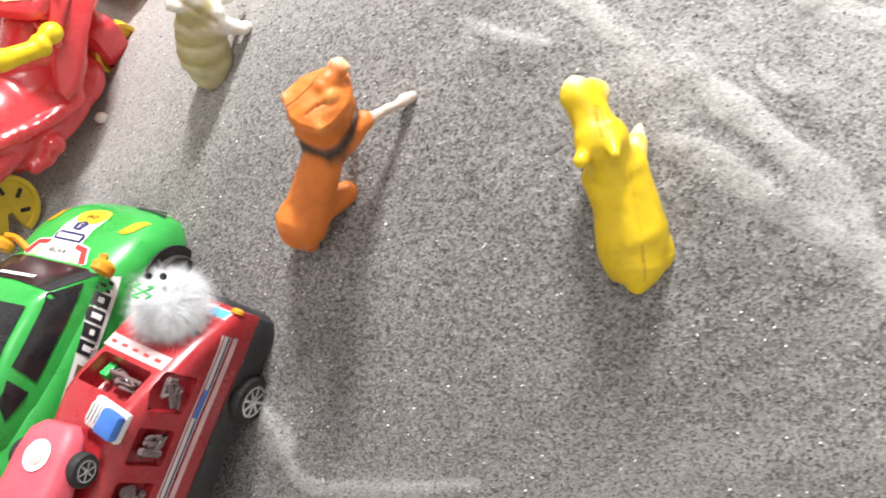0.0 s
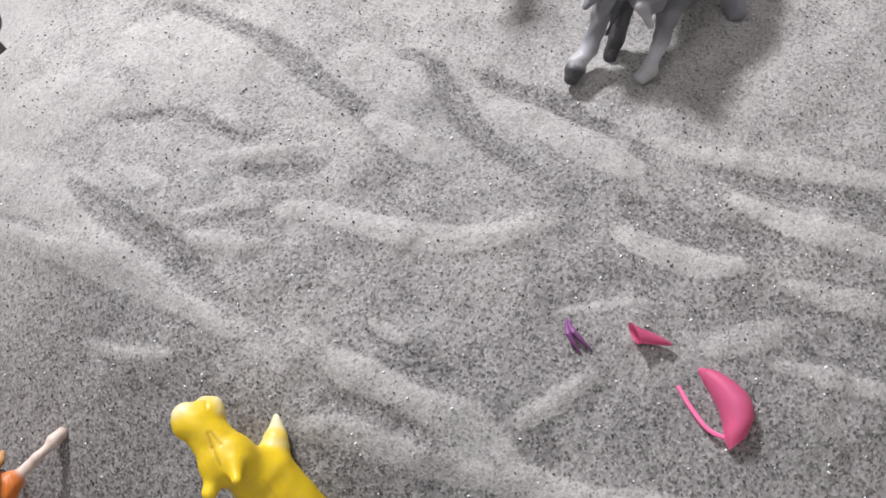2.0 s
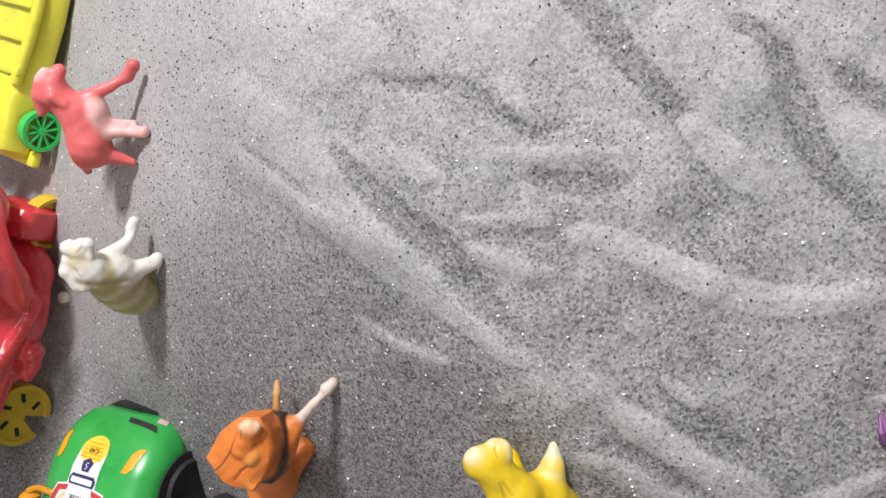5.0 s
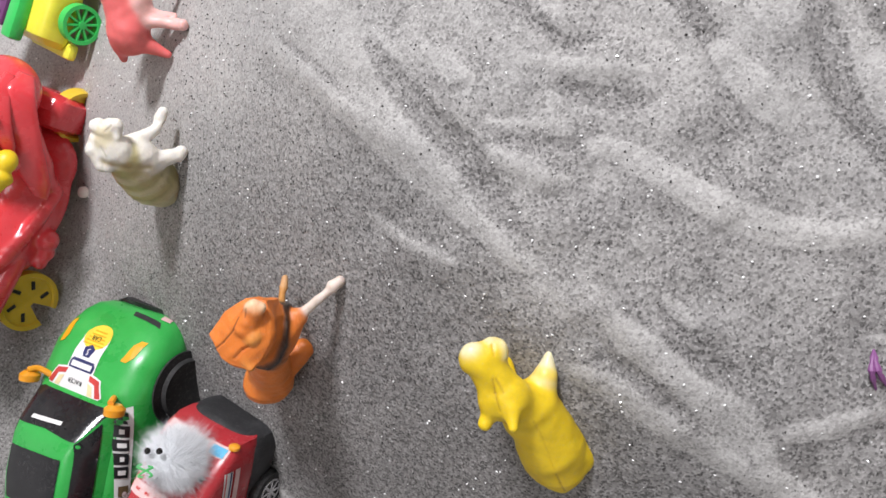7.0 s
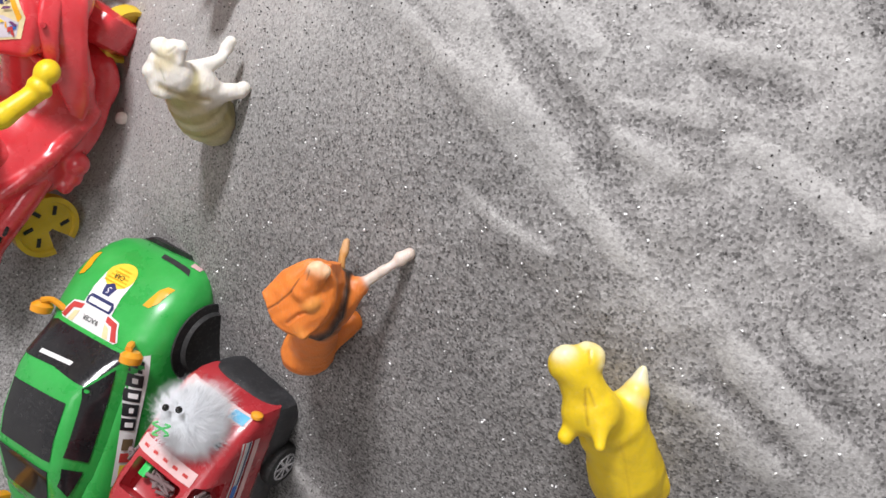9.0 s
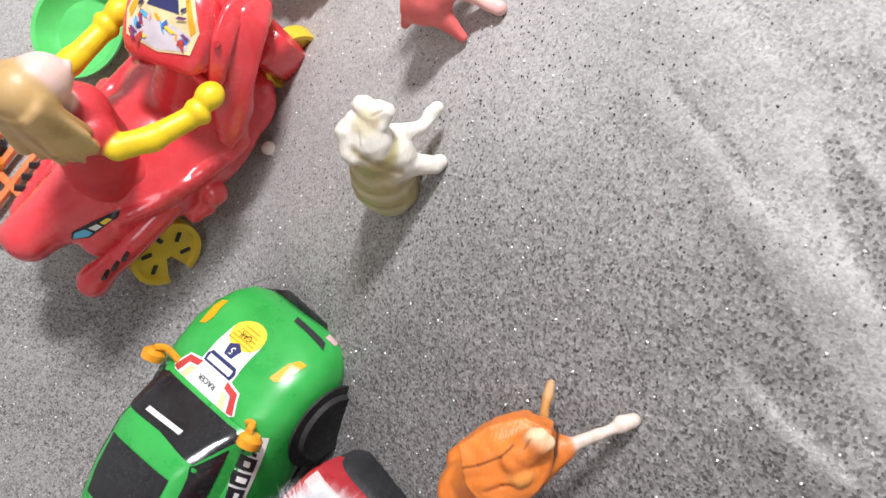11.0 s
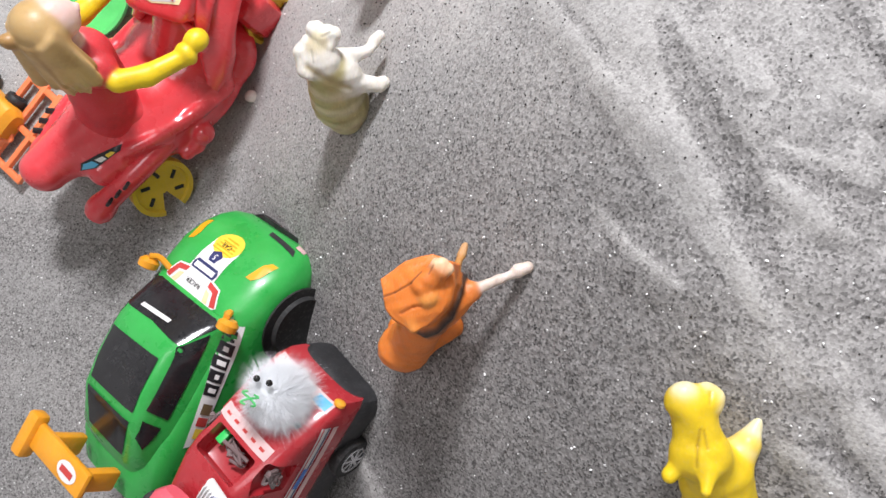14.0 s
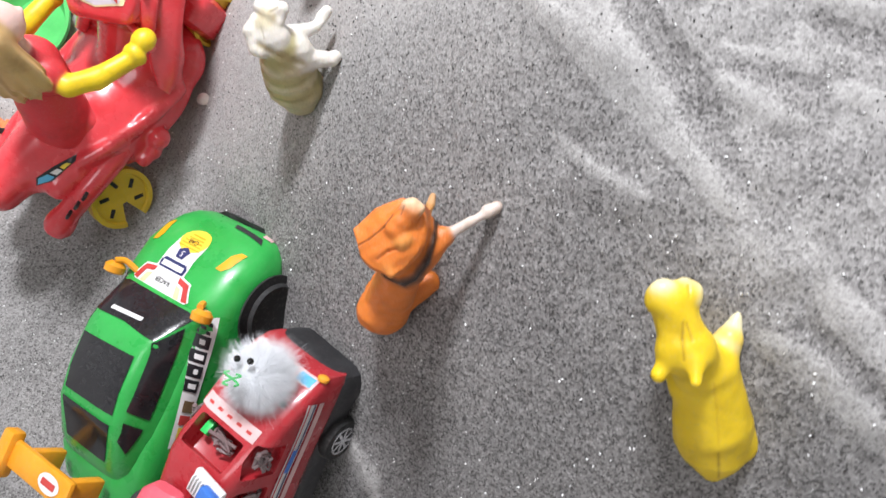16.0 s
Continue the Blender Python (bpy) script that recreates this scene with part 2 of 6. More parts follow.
def axes(right, ahead, origin):
    """A pose whose x runs to the right and whose y runs ahead."""
    r = Vector(right).normalized()
    f = Vector(ahead)
    f = (f - r * f.dot(r)).normalized()
    u = r.cross(f)
    return Matrix(((r.x, f.x, u.x, origin[0]), (r.y, f.y, u.y, origin[1]), (r.z, f.z, u.z, origin[2]), (0, 0, 0, 1)))


def loft(rings, caps=True, closed=True):
    bm = bmesh.new()
    rows = [[bm.verts.new(p) for p in ring] for ring in rings]
    n = len(rows[0])
    for a, b in zip(rows, rows[1:]):
        for k in range(n if closed else n - 1):
            bm.faces.new((a[k], a[(k + 1) % n], b[(k + 1) % n], b[k]))
    if caps:
        bm.faces.new(rows[0])
        bm.faces.new(rows[-1])
    return bm


def slab_ring(y, x0, x1, z0, z1, power=4.0, n=28, narrow=1.0):
    """A rounded oblong cross-section at y; narrow: the top's width against the bottom's."""
    out = []
    cx, cz, hx, hz = (x0 + x1) / 2, (z0 + z1) / 2, (x1 - x0) / 2, (z1 - z0) / 2
    for k in range(n):
        a = 2 * math.pi * (k + 0.5) / n
        c, s = math.cos(a), math.sin(a)
        u = math.copysign(abs(c) ** (2 / power), c)
        v = math.copysign(abs(s) ** (2 / power), s)
        out.append((cx + hx * u * (1 + (narrow - 1) * (v + 1) / 2), y, cz + hz * v))
    return out


def box(sx, sy, sz, at=(0, 0, 0), bevel=0.0, segments=2, turn=None):
    bm = bmesh.new()
    bmesh.ops.create_cube(bm, size=1.0)
    bmesh.ops.scale(bm, vec=(sx, sy, sz), verts=bm.verts)
    if bevel:
        bmesh.ops.bevel(bm, geom=list(bm.edges), offset=bevel, segments=segments, affect="EDGES", profile=0.5)
    if turn is not None:
        bmesh.ops.transform(bm, matrix=turn, verts=bm.verts)
    bmesh.ops.translate(bm, vec=at, verts=bm.verts)
    return bm


def lathe(profile, at=(0, 0, 0), axis="X", n=28, caps=True):
    """Turns (radius, offset along the axis) pairs into a solid of revolution."""
    bm = bmesh.new()
    rows = []
    for r, h in profile:
        row = []
        for k in range(n):
            a = 2 * math.pi * k / n
            u, v = r * math.cos(a), r * math.sin(a)
            p = (h, u, v) if axis == "X" else (u, h, v) if axis == "Y" else (u, v, h)
            row.append(bm.verts.new(Vector(p) + Vector(at)))
        rows.append(row)
    for a, b in zip(rows, rows[1:]):
        for k in range(n):
            bm.faces.new((a[k], a[(k + 1) % n], b[(k + 1) % n], b[k]))
    if caps:
        bm.faces.new(rows[0])
        bm.faces.new(rows[-1])
    return bm


def tube(points, radii, n=12):
    pts = [Vector(p) for p in points]
    if not isinstance(radii, (list, tuple)):
        radii = [radii] * len(pts)
    rings, side = [], None
    for k, p in enumerate(pts):
        along = (pts[min(k + 1, len(pts) - 1)] - pts[max(k - 1, 0)]).normalized()
        if side is None:
            side = along.orthogonal().normalized()
        side = (side - along * side.dot(along)).normalized()
        up = along.cross(side)
        rings.append([p + (side * math.cos(2 * math.pi * j / n) + up * math.sin(2 * math.pi * j / n)) * radii[k] for j in range(n)])
    return loft(rings)


def smooth_line(points, steps=6):
    """Catmull-Rom through the points."""
    pts = [Vector(p) for p in points]
    pts = [pts[0] * 2 - pts[1]] + pts + [pts[-1] * 2 - pts[-2]]
    out = []
    for a, b, c, d in zip(pts, pts[1:], pts[2:], pts[3:]):
        for k in range(steps):
            t = k / steps
            out.append(0.5 * ((2 * b) + (c - a) * t + (2 * a - 5 * b + 4 * c - d) * t * t + (3 * b - a - 3 * c + d) * t ** 3))
    return out + [pts[-2]]


def join(*some):
    out = bmesh.new()
    for bm in some:
        me = bpy.data.meshes.new("scratch")
        bm.to_mesh(me)
        bm.free()
        out.from_mesh(me)
        bpy.data.meshes.remove(me)
    return out


def carve(bm, *cutters):
    """The solid bm with the solid cutters taken out of it."""
    obs = []
    for each in (bm, join(*cutters)):
        bmesh.ops.recalc_face_normals(each, faces=each.faces)
        me = bpy.data.meshes.new("scratch")
        each.to_mesh(me)
        each.free()
        ob = bpy.data.objects.new("scratch", me)
        scene.collection.objects.link(ob)
        obs.append(ob)
    modifier = obs[0].modifiers.new("carve", "BOOLEAN")
    modifier.operation, modifier.solver, modifier.object = "DIFFERENCE", "EXACT", obs[1]
    bpy.context.view_layer.update()
    me = bpy.data.meshes.new_from_object(obs[0].evaluated_get(bpy.context.evaluated_depsgraph_get()))
    out = bmesh.new()
    out.from_mesh(me)
    bpy.data.meshes.remove(me)
    for ob in obs:
        data = ob.data
        bpy.data.objects.remove(ob)
        bpy.data.meshes.remove(data)
    return out


def decal(target, m, outline, lift=0.0004, cuts=3):
    """A sticker: a flat outline in the pose m, laid along m's -z on to the target's surface."""
    tree = BVHTree.FromBMesh(target)
    bm = bmesh.new()
    bm.faces.new([bm.verts.new((x, y, 0)) for x, y in outline])
    bmesh.ops.triangulate(bm, faces=bm.faces)
    for _ in range(cuts):
        bmesh.ops.subdivide_edges(bm, edges=list(bm.edges), cuts=1)
        bmesh.ops.triangulate(bm, faces=bm.faces)
    lay(tree, bm, m, lift)
    return bm


def lay(tree, bm, m, lift):
    way = -(m.to_3x3() @ Vector((0, 0, 1))).normalized()
    missed = []
    for v in bm.verts:
        p = m @ v.co
        hit, normal, _, _ = tree.ray_cast(p - way * 0.05, way, 0.25)
        if hit is None:
            missed.append(v)
        else:
            v.co = hit - way * lift
    bmesh.ops.delete(bm, geom=missed, context="VERTS")


def words(target, m, text, size, lift=0.0008):
    """Printed letters laid on to the target's surface, centred in the pose m."""
    data = bpy.data.curves.new("words", "FONT")
    data.body, data.size, data.align_x, data.align_y, data.resolution_u = text, size, "CENTER", "CENTER", 2
    ob = bpy.data.objects.new("words", data)
    scene.collection.objects.link(ob)
    me = bpy.data.meshes.new_from_object(ob.evaluated_get(bpy.context.evaluated_depsgraph_get()))
    bm = bmesh.new()
    bm.from_mesh(me)
    bpy.data.objects.remove(ob)
    bpy.data.curves.remove(data)
    bpy.data.meshes.remove(me)
    lay(BVHTree.FromBMesh(target), bm, m, lift)
    return bm


def oval(w, h, n=20, cx=0.0, cy=0.0):
    return [(cx + w / 2 * math.cos(2 * math.pi * k / n), cy + h / 2 * math.sin(2 * math.pi * k / n)) for k in range(n)]


def oblong(w, h, cx=0.0, cy=0.0):
    return [(cx - w / 2, cy - h / 2), (cx + w / 2, cy - h / 2), (cx + w / 2, cy + h / 2), (cx - w / 2, cy + h / 2)]


# Moulded figures: limbs and lumps melted into one skin.
def limb(a, b, ra, rb, colour):
    return ("limb", np.array(a), np.array(b), ra, rb, colour)


def lump(at, radii, along, colour, up=(0, 0, 1)):
    z = Vector(along).normalized()
    x = z.cross(Vector(up)).normalized()
    return ("lump", np.array(at), np.array(radii), np.array([x, z, x.cross(z)]), colour)


def plate(outline, z, half, soft, colour):
    """A prism over a convex outline (counter-clockwise), with rounded edges."""
    return ("plate", np.array(outline), z, half, soft, colour)


def reach(p, some):
    if some[0] == "plate":
        _, outline, z, half, soft, _ = some
        far = np.abs(p[..., 2] - z) - half + soft
        for a, b in zip(outline, np.roll(outline, -1, axis=0)):
            n = np.array((b[1] - a[1], a[0] - b[0])) / np.hypot(*(b - a))
            far = np.maximum(far, (p[..., 0] - a[0]) * n[0] + (p[..., 1] - a[1]) * n[1] + soft)
        return far - soft
    if some[0] == "limb":
        _, a, b, ra, rb, _ = some
        ab = b - a
        t = np.clip(((p - a) @ ab) / (ab @ ab), 0, 1)
        return np.linalg.norm(p - a - t[..., None] * ab, axis=-1) - (ra + (rb - ra) * t)
    _, at, radii, turn, _ = some
    q = (p - at) @ turn.T
    k0 = np.linalg.norm(q / radii, axis=-1)
    k1 = np.linalg.norm(q / radii ** 2, axis=-1) + 1e-9
    return k0 * (k0 - 1) / k1


def extent(some):
    """The corners of the box round a primitive."""
    if some[0] == "plate":
        return np.r_[some[1].min(axis=0), some[2] - some[3]], np.r_[some[1].max(axis=0), some[2] + some[3]]
    if some[0] == "limb":
        return np.minimum(some[1] - some[3], some[2] - some[4]), np.maximum(some[1] + some[3], some[2] + some[4])
    return some[1] - some[2].max(), some[1] + some[2].max()


def melt(prims, blend=0.0025, voxel=0.0009, ripple=0.0, wave=140.0, creases=()):
    """The skin of the melted primitives: vertices, quads and a colour for each vertex."""
    ends = [extent(some) for some in prims]
    low, high = np.min([a for a, _ in ends], axis=0) - 3 * voxel, np.max([b for _, b in ends], axis=0) + 3 * voxel
    line = [np.arange(a, b, voxel) for a, b in zip(low, high)]
    p = np.stack(np.meshgrid(*line, indexing="ij"), axis=-1)
    total = np.full(p.shape[:3], 1e-12)
    for some, (a, b) in zip(prims, ends):
        i = np.clip(((a - 9 * blend - low) / voxel).astype(int), 0, None)
        j = ((b + 9 * blend - low) / voxel).astype(int) + 2
        near = (slice(i[0], j[0]), slice(i[1], j[1]), slice(i[2], j[2]))
        total[near] += np.exp(-np.clip(reach(p[near], some), -0.03, 0.05) / blend)
    field = -blend * np.log(total)
    if ripple:
        field += ripple * np.sin(p[..., 0] * wave + 2 * np.sin(p[..., 1] * wave * 0.6)) * np.sin(p[..., 1] * wave * 0.8 + 1) * np.sin(p[..., 2] * wave + 2)
    n = np.array(field.shape) - 1
    total, hits = np.zeros((*n, 3)), np.zeros(n)
    corner = [np.array(c) for c in ((0, 0, 0), (1, 0, 0), (0, 1, 0), (0, 0, 1), (1, 1, 0), (1, 0, 1), (0, 1, 1), (1, 1, 1))]
    at = lambda c: field[c[0]:c[0] + n[0], c[1]:c[1] + n[1], c[2]:c[2] + n[2]]
    for a in corner:
        for b in corner:
            if (b - a).sum() == 1 and (b - a).min() == 0:
                fa, fb = at(a), at(b)
                cross = (fa < 0) != (fb < 0)
                t = np.where(cross, fa / np.where(cross, fa - fb, 1), 0)
                total += (a + t[..., None] * (b - a)) * cross[..., None]
                hits += cross
    there = hits > 0
    index = np.full(there.shape, -1)
    index[there] = np.arange(there.sum())
    cells = np.argwhere(there)
    verts = low + (cells + total[there] / hits[there][:, None]) * voxel
    quads = []
    inside = field < 0
    for axis in range(3):
        u, v = (axis + 1) % 3, (axis + 2) % 3
        first = np.take(inside, range(n[axis]), axis)
        second = np.take(inside, range(1, n[axis] + 1), axis)
        edge = np.argwhere(first != second)
        edge = edge[(edge[:, u] > 0) & (edge[:, u] < n[u]) & (edge[:, v] > 0) & (edge[:, v] < n[v])]
        ring = []
        for du, dv in ((1, 1), (0, 1), (0, 0), (1, 0)):
            c = edge.copy()
            c[:, u] -= du
            c[:, v] -= dv
            ring.append(index[c[:, 0], c[:, 1], c[:, 2]])
        ring = np.stack(ring, axis=1)
        out = first[edge[:, 0], edge[:, 1], edge[:, 2]]
        quads += np.where(out[:, None], ring, ring[:, ::-1]).tolist()
    near = np.stack([reach(verts, some) for some in prims])
    weight = np.exp(-(near - near.min(axis=0)) / 0.0007)
    weight /= weight.sum(axis=0)
    colours = weight.T @ np.array([some[-1] for some in prims])
    # mould seams and cracks: narrow dark grooves along the upper side
    for points, wide, deep, floor_z, tint in creases:
        for a, b in zip(np.array(points), np.array(points)[1:]):
            ab = b - a
            t = np.clip(((verts[:, :2] - a) @ ab) / (ab @ ab), 0, 1)
            close = np.exp(-(np.linalg.norm(verts[:, :2] - a - t[:, None] * ab, axis=1) / wide) ** 2) * (verts[:, 2] > floor_z)
            verts[:, 2] -= deep * close
            colours = colours * (1 - 0.8 * close[:, None]) + 0.8 * close[:, None] * np.array(tint)
    return verts, quads, colours


def skin(prims, **how):
    verts, quads, _ = melt(prims, **how)
    me = bpy.data.meshes.new("scratch")
    me.from_pydata(verts.tolist(), [], quads)
    bm = bmesh.new()
    bm.from_mesh(me)
    bpy.data.meshes.remove(me)
    return bm


def shrunk(prims, about, by):
    """The limbs and lumps scaled about a point."""
    c, out = np.array(about), []
    for some in prims:
        if some[0] == "limb":
            out.append(("limb", c + (some[1] - c) * by, c + (some[2] - c) * by, some[3] * by, some[4] * by, some[5]))
        else:
            out.append(("lump", c + (some[1] - c) * by, some[2] * by, some[3], some[4]))
    return out


def figure(name, prims, base, label, category, group="", mat=None, **how):
    """A moulded toy figure as one mesh, standing at base."""
    verts, quads, colours = melt(prims, **how)
    me = bpy.data.meshes.new(name)
    me.from_pydata((verts - np.array(base)).tolist(), [], quads)
    layer = me.color_attributes.new("paint", "FLOAT_COLOR", "POINT")
    layer.data.foreach_set("color", np.c_[colours, np.ones(len(colours))].ravel())
    me.materials.append(mat or FIGURE)
    me.shade_smooth()
    ob = new(name, me)
    ob.location = base
    return tagged(ob, label, category, group)


# ---- the sand heap and the floor: one sheet ----
HEAP = (0.35, 0.45)
STROKES = []


def drawn(half, rise, points):
    line = np.array([tuple(p)[:2] for p in smooth_line([(x, y, 0) for x, y in points], 5)])
    STROKES.append((half, rise, line))


def ridge(half, *points):
    """A ridge of pale fine sand that a hand pushed up."""
    drawn(half, min(0.0024, 0.30 * half), points)


def furrow(half, *points):
    """A furrow with the coarse dark sand bare."""
    drawn(half, -min(0.0022, 0.30 * half), points)


def dusting(half, *points):
    """A thin veil of pale sand with no ridge."""
    drawn(half, 0.0003, points)


def strokes():
    dusting(0.0130, (0.080, 0.296), (0.100, 0.268), (0.126, 0.248), (0.150, 0.236))
    dusting(0.0120, (0.262, 0.190), (0.290, 0.196), (0.320, 0.186))
    ridge(0.0070, (-0.056, 0.427), (-0.028, 0.400), (0.018, 0.357), (0.043, 0.332), (0.066, 0.311), (0.081, 0.293), (0.095, 0.275), (0.107, 0.263))
    ridge(0.0087, (0.135, 0.243), (0.152, 0.224), (0.170, 0.206), (0.184, 0.190), (0.197, 0.171), (0.204, 0.155), (0.207, 0.145))
    ridge(0.0140, (-0.046, 0.452), (-0.020, 0.424), (0.016, 0.388), (0.041, 0.356), (0.066, 0.324))
    furrow(0.0027, (-0.035, 0.417), (-0.002, 0.384), (0.019, 0.361))
    furrow(0.0076, (0.024, 0.401), (0.038, 0.377), (0.055, 0.351), (0.076, 0.326), (0.093, 0.292), (0.104, 0.272))
    furrow(0.0035, (0.054, 0.425), (0.077, 0.412), (0.102, 0.405), (0.121, 0.383), (0.132, 0.375), (0.153, 0.379))
    ridge(0.0173, (0.069, 0.473), (0.102, 0.456), (0.131, 0.433), (0.152, 0.418))
    ridge(0.0148, (-0.027, 0.484), (0.027, 0.449), (0.067, 0.436))
    furrow(0.0064, (0.108, 0.492), (0.118, 0.484), (0.142, 0.458), (0.165, 0.429), (0.178, 0.402), (0.194, 0.374), (0.204, 0.350), (0.214, 0.322))
    furrow(0.0067, (0.223, 0.412), (0.244, 0.391), (0.248, 0.363), (0.254, 0.332), (0.267, 0.307), (0.283, 0.282))
    furrow(0.0063, (0.264, 0.379), (0.281, 0.359), (0.301, 0.339), (0.316, 0.319), (0.339, 0.296))
    furrow(0.0067, (0.356, 0.275), (0.379, 0.255), (0.396, 0.244), (0.436, 0.217), (0.454, 0.206))
    furrow(0.0096, (0.305, 0.267), (0.326, 0.249), (0.347, 0.227), (0.383, 0.211))
    ridge(0.0079, (0.265, 0.353), (0.289, 0.327), (0.310, 0.299), (0.330, 0.277))
    ridge(0.0055, (0.325, 0.316), (0.352, 0.288), (0.377, 0.271), (0.416, 0.249), (0.445, 0.231), (0.464, 0.222))
    ridge(0.0063, (0.358, 0.255), (0.381, 0.229), (0.403, 0.211), (0.424, 0.197), (0.441, 0.186))
    ridge(0.0031, (0.102, 0.372), (0.126, 0.365), (0.148, 0.360), (0.173, 0.357))
    furrow(0.0055, (0.121, 0.356), (0.145, 0.347), (0.172, 0.341))
    ridge(0.0019, (0.083, 0.343), (0.105, 0.339), (0.123, 0.337))
    furrow(0.0040, (0.088, 0.335), (0.115, 0.327), (0.133, 0.325))
    ridge(0.0048, (0.055, 0.385), (0.084, 0.361))
    ridge(0.0037, (0.084, 0.332), (0.105, 0.314), (0.128, 0.307))
    ridge(0.0056, (0.130, 0.326), (0.150, 0.320), (0.171, 0.305), (0.204, 0.282), (0.234, 0.271), (0.265, 0.270), (0.279, 0.273))
    ridge(0.0063, (0.196, 0.369), (0.214, 0.342), (0.233, 0.320))
    ridge(0.0025, (0.012, 0.308), (0.037, 0.287), (0.066, 0.271))
    ridge(0.0046, (0.210, 0.176), (0.234, 0.180), (0.262, 0.188))
    ridge(0.0062, (0.110, 0.215), (0.134, 0.205), (0.158, 0.188), (0.180, 0.169), (0.202, 0.153))
    furrow(0.0068, (0.164, 0.251), (0.175, 0.222), (0.194, 0.201))
    furrow(0.0046, (0.129, 0.224), (0.157, 0.202), (0.182, 0.176))
    furrow(0.0011, (0.197, 0.171), (0.204, 0.152))
    ridge(0.0054, (0.308, 0.181), (0.336, 0.177), (0.358, 0.178))
    ridge(0.0041, (0.336, 0.165), (0.359, 0.151), (0.384, 0.132), (0.400, 0.120))
    furrow(0.0020, (0.353, 0.168), (0.369, 0.154), (0.390, 0.141), (0.406, 0.130))
    furrow(0.0021, (0.355, 0.188), (0.378, 0.174), (0.401, 0.159), (0.418, 0.149))
    ridge(0.0055, (0.360, 0.199), (0.385, 0.181), (0.406, 0.168), (0.423, 0.158))
    ridge(0.0061, (0.297, 0.255), (0.310, 0.237), (0.333, 0.219), (0.354, 0.211))
    ridge(0.0022, (0.251, 0.222), (0.279, 0.215), (0.298, 0.211))
    ridge(0.0096, (0.196, 0.166), (0.224, 0.137), (0.248, 0.121), (0.273, 0.104), (0.302, 0.086), (0.323, 0.074))
    furrow(0.0017, (0.244, 0.135), (0.274, 0.114), (0.303, 0.100), (0.321, 0.092))
    furrow(0.0021, (0.277, 0.095), (0.302, 0.073), (0.316, 0.062))
    ridge(0.0073, (-0.121, 0.115), (-0.099, 0.088), (-0.090, 0.079))
    ridge(0.0033, (0.163, 0.250), (0.179, 0.231))
    ridge(0.0045, (-0.114, 0.118), (-0.101, 0.090), (-0.085, 0.065), (-0.057, 0.058), (-0.003, 0.057), (0.046, 0.060))


def heap(x, y):
    """Height of the plain heap above the floor."""
    r = np.hypot(x - HEAP[0], y - HEAP[1])
    back = np.clip((y - 0.40) / 0.15, 0, 1) * np.clip((0.05 - x) / 0.15, 0, 1)
    r = r + 0.022 * back * back * (3 - 2 * back)
    drop = np.clip((y - 0.53 + 0.7 * x) / 0.14, 0, 1) * np.clip((0.05 - x) / 0.06, 0, 1)
    front = np.clip((x - 0.10) / 0.15, 0, 1) * np.clip((0.20 - y) / 0.14, 0, 1)
    r = r + 0.15 * drop ** 1.4 - 0.035 * front * front * (3 - 2 * front)
    slope = 0.167 - 0.78 * (r - 0.455)
    flat = -0.02 * np.log(np.exp(-0.275 / 0.02) + np.exp(-np.clip(slope, -1, 1) / 0.02))
    return 0.006 * np.log(np.exp(0.010 / 0.006) + np.exp(flat / 0.006))


def waves(x, y, scale, seed):
    """Smooth uneven ground from a few crossed sines."""
    rng = np.random.RandomState(seed)
    out = np.zeros_like(x)
    for k in range(9):
        a, f, p = rng.uniform(0, 2 * math.pi), scale * rng.uniform(0.6, 1.8), rng.uniform(0, 6.3)
        out += np.sin(f * (x * math.cos(a) + y * math.sin(a)) + p + 1.3 * np.sin(f * 0.5 * (y * math.cos(a) - x * math.sin(a)) + p * 2))
    return out / 9


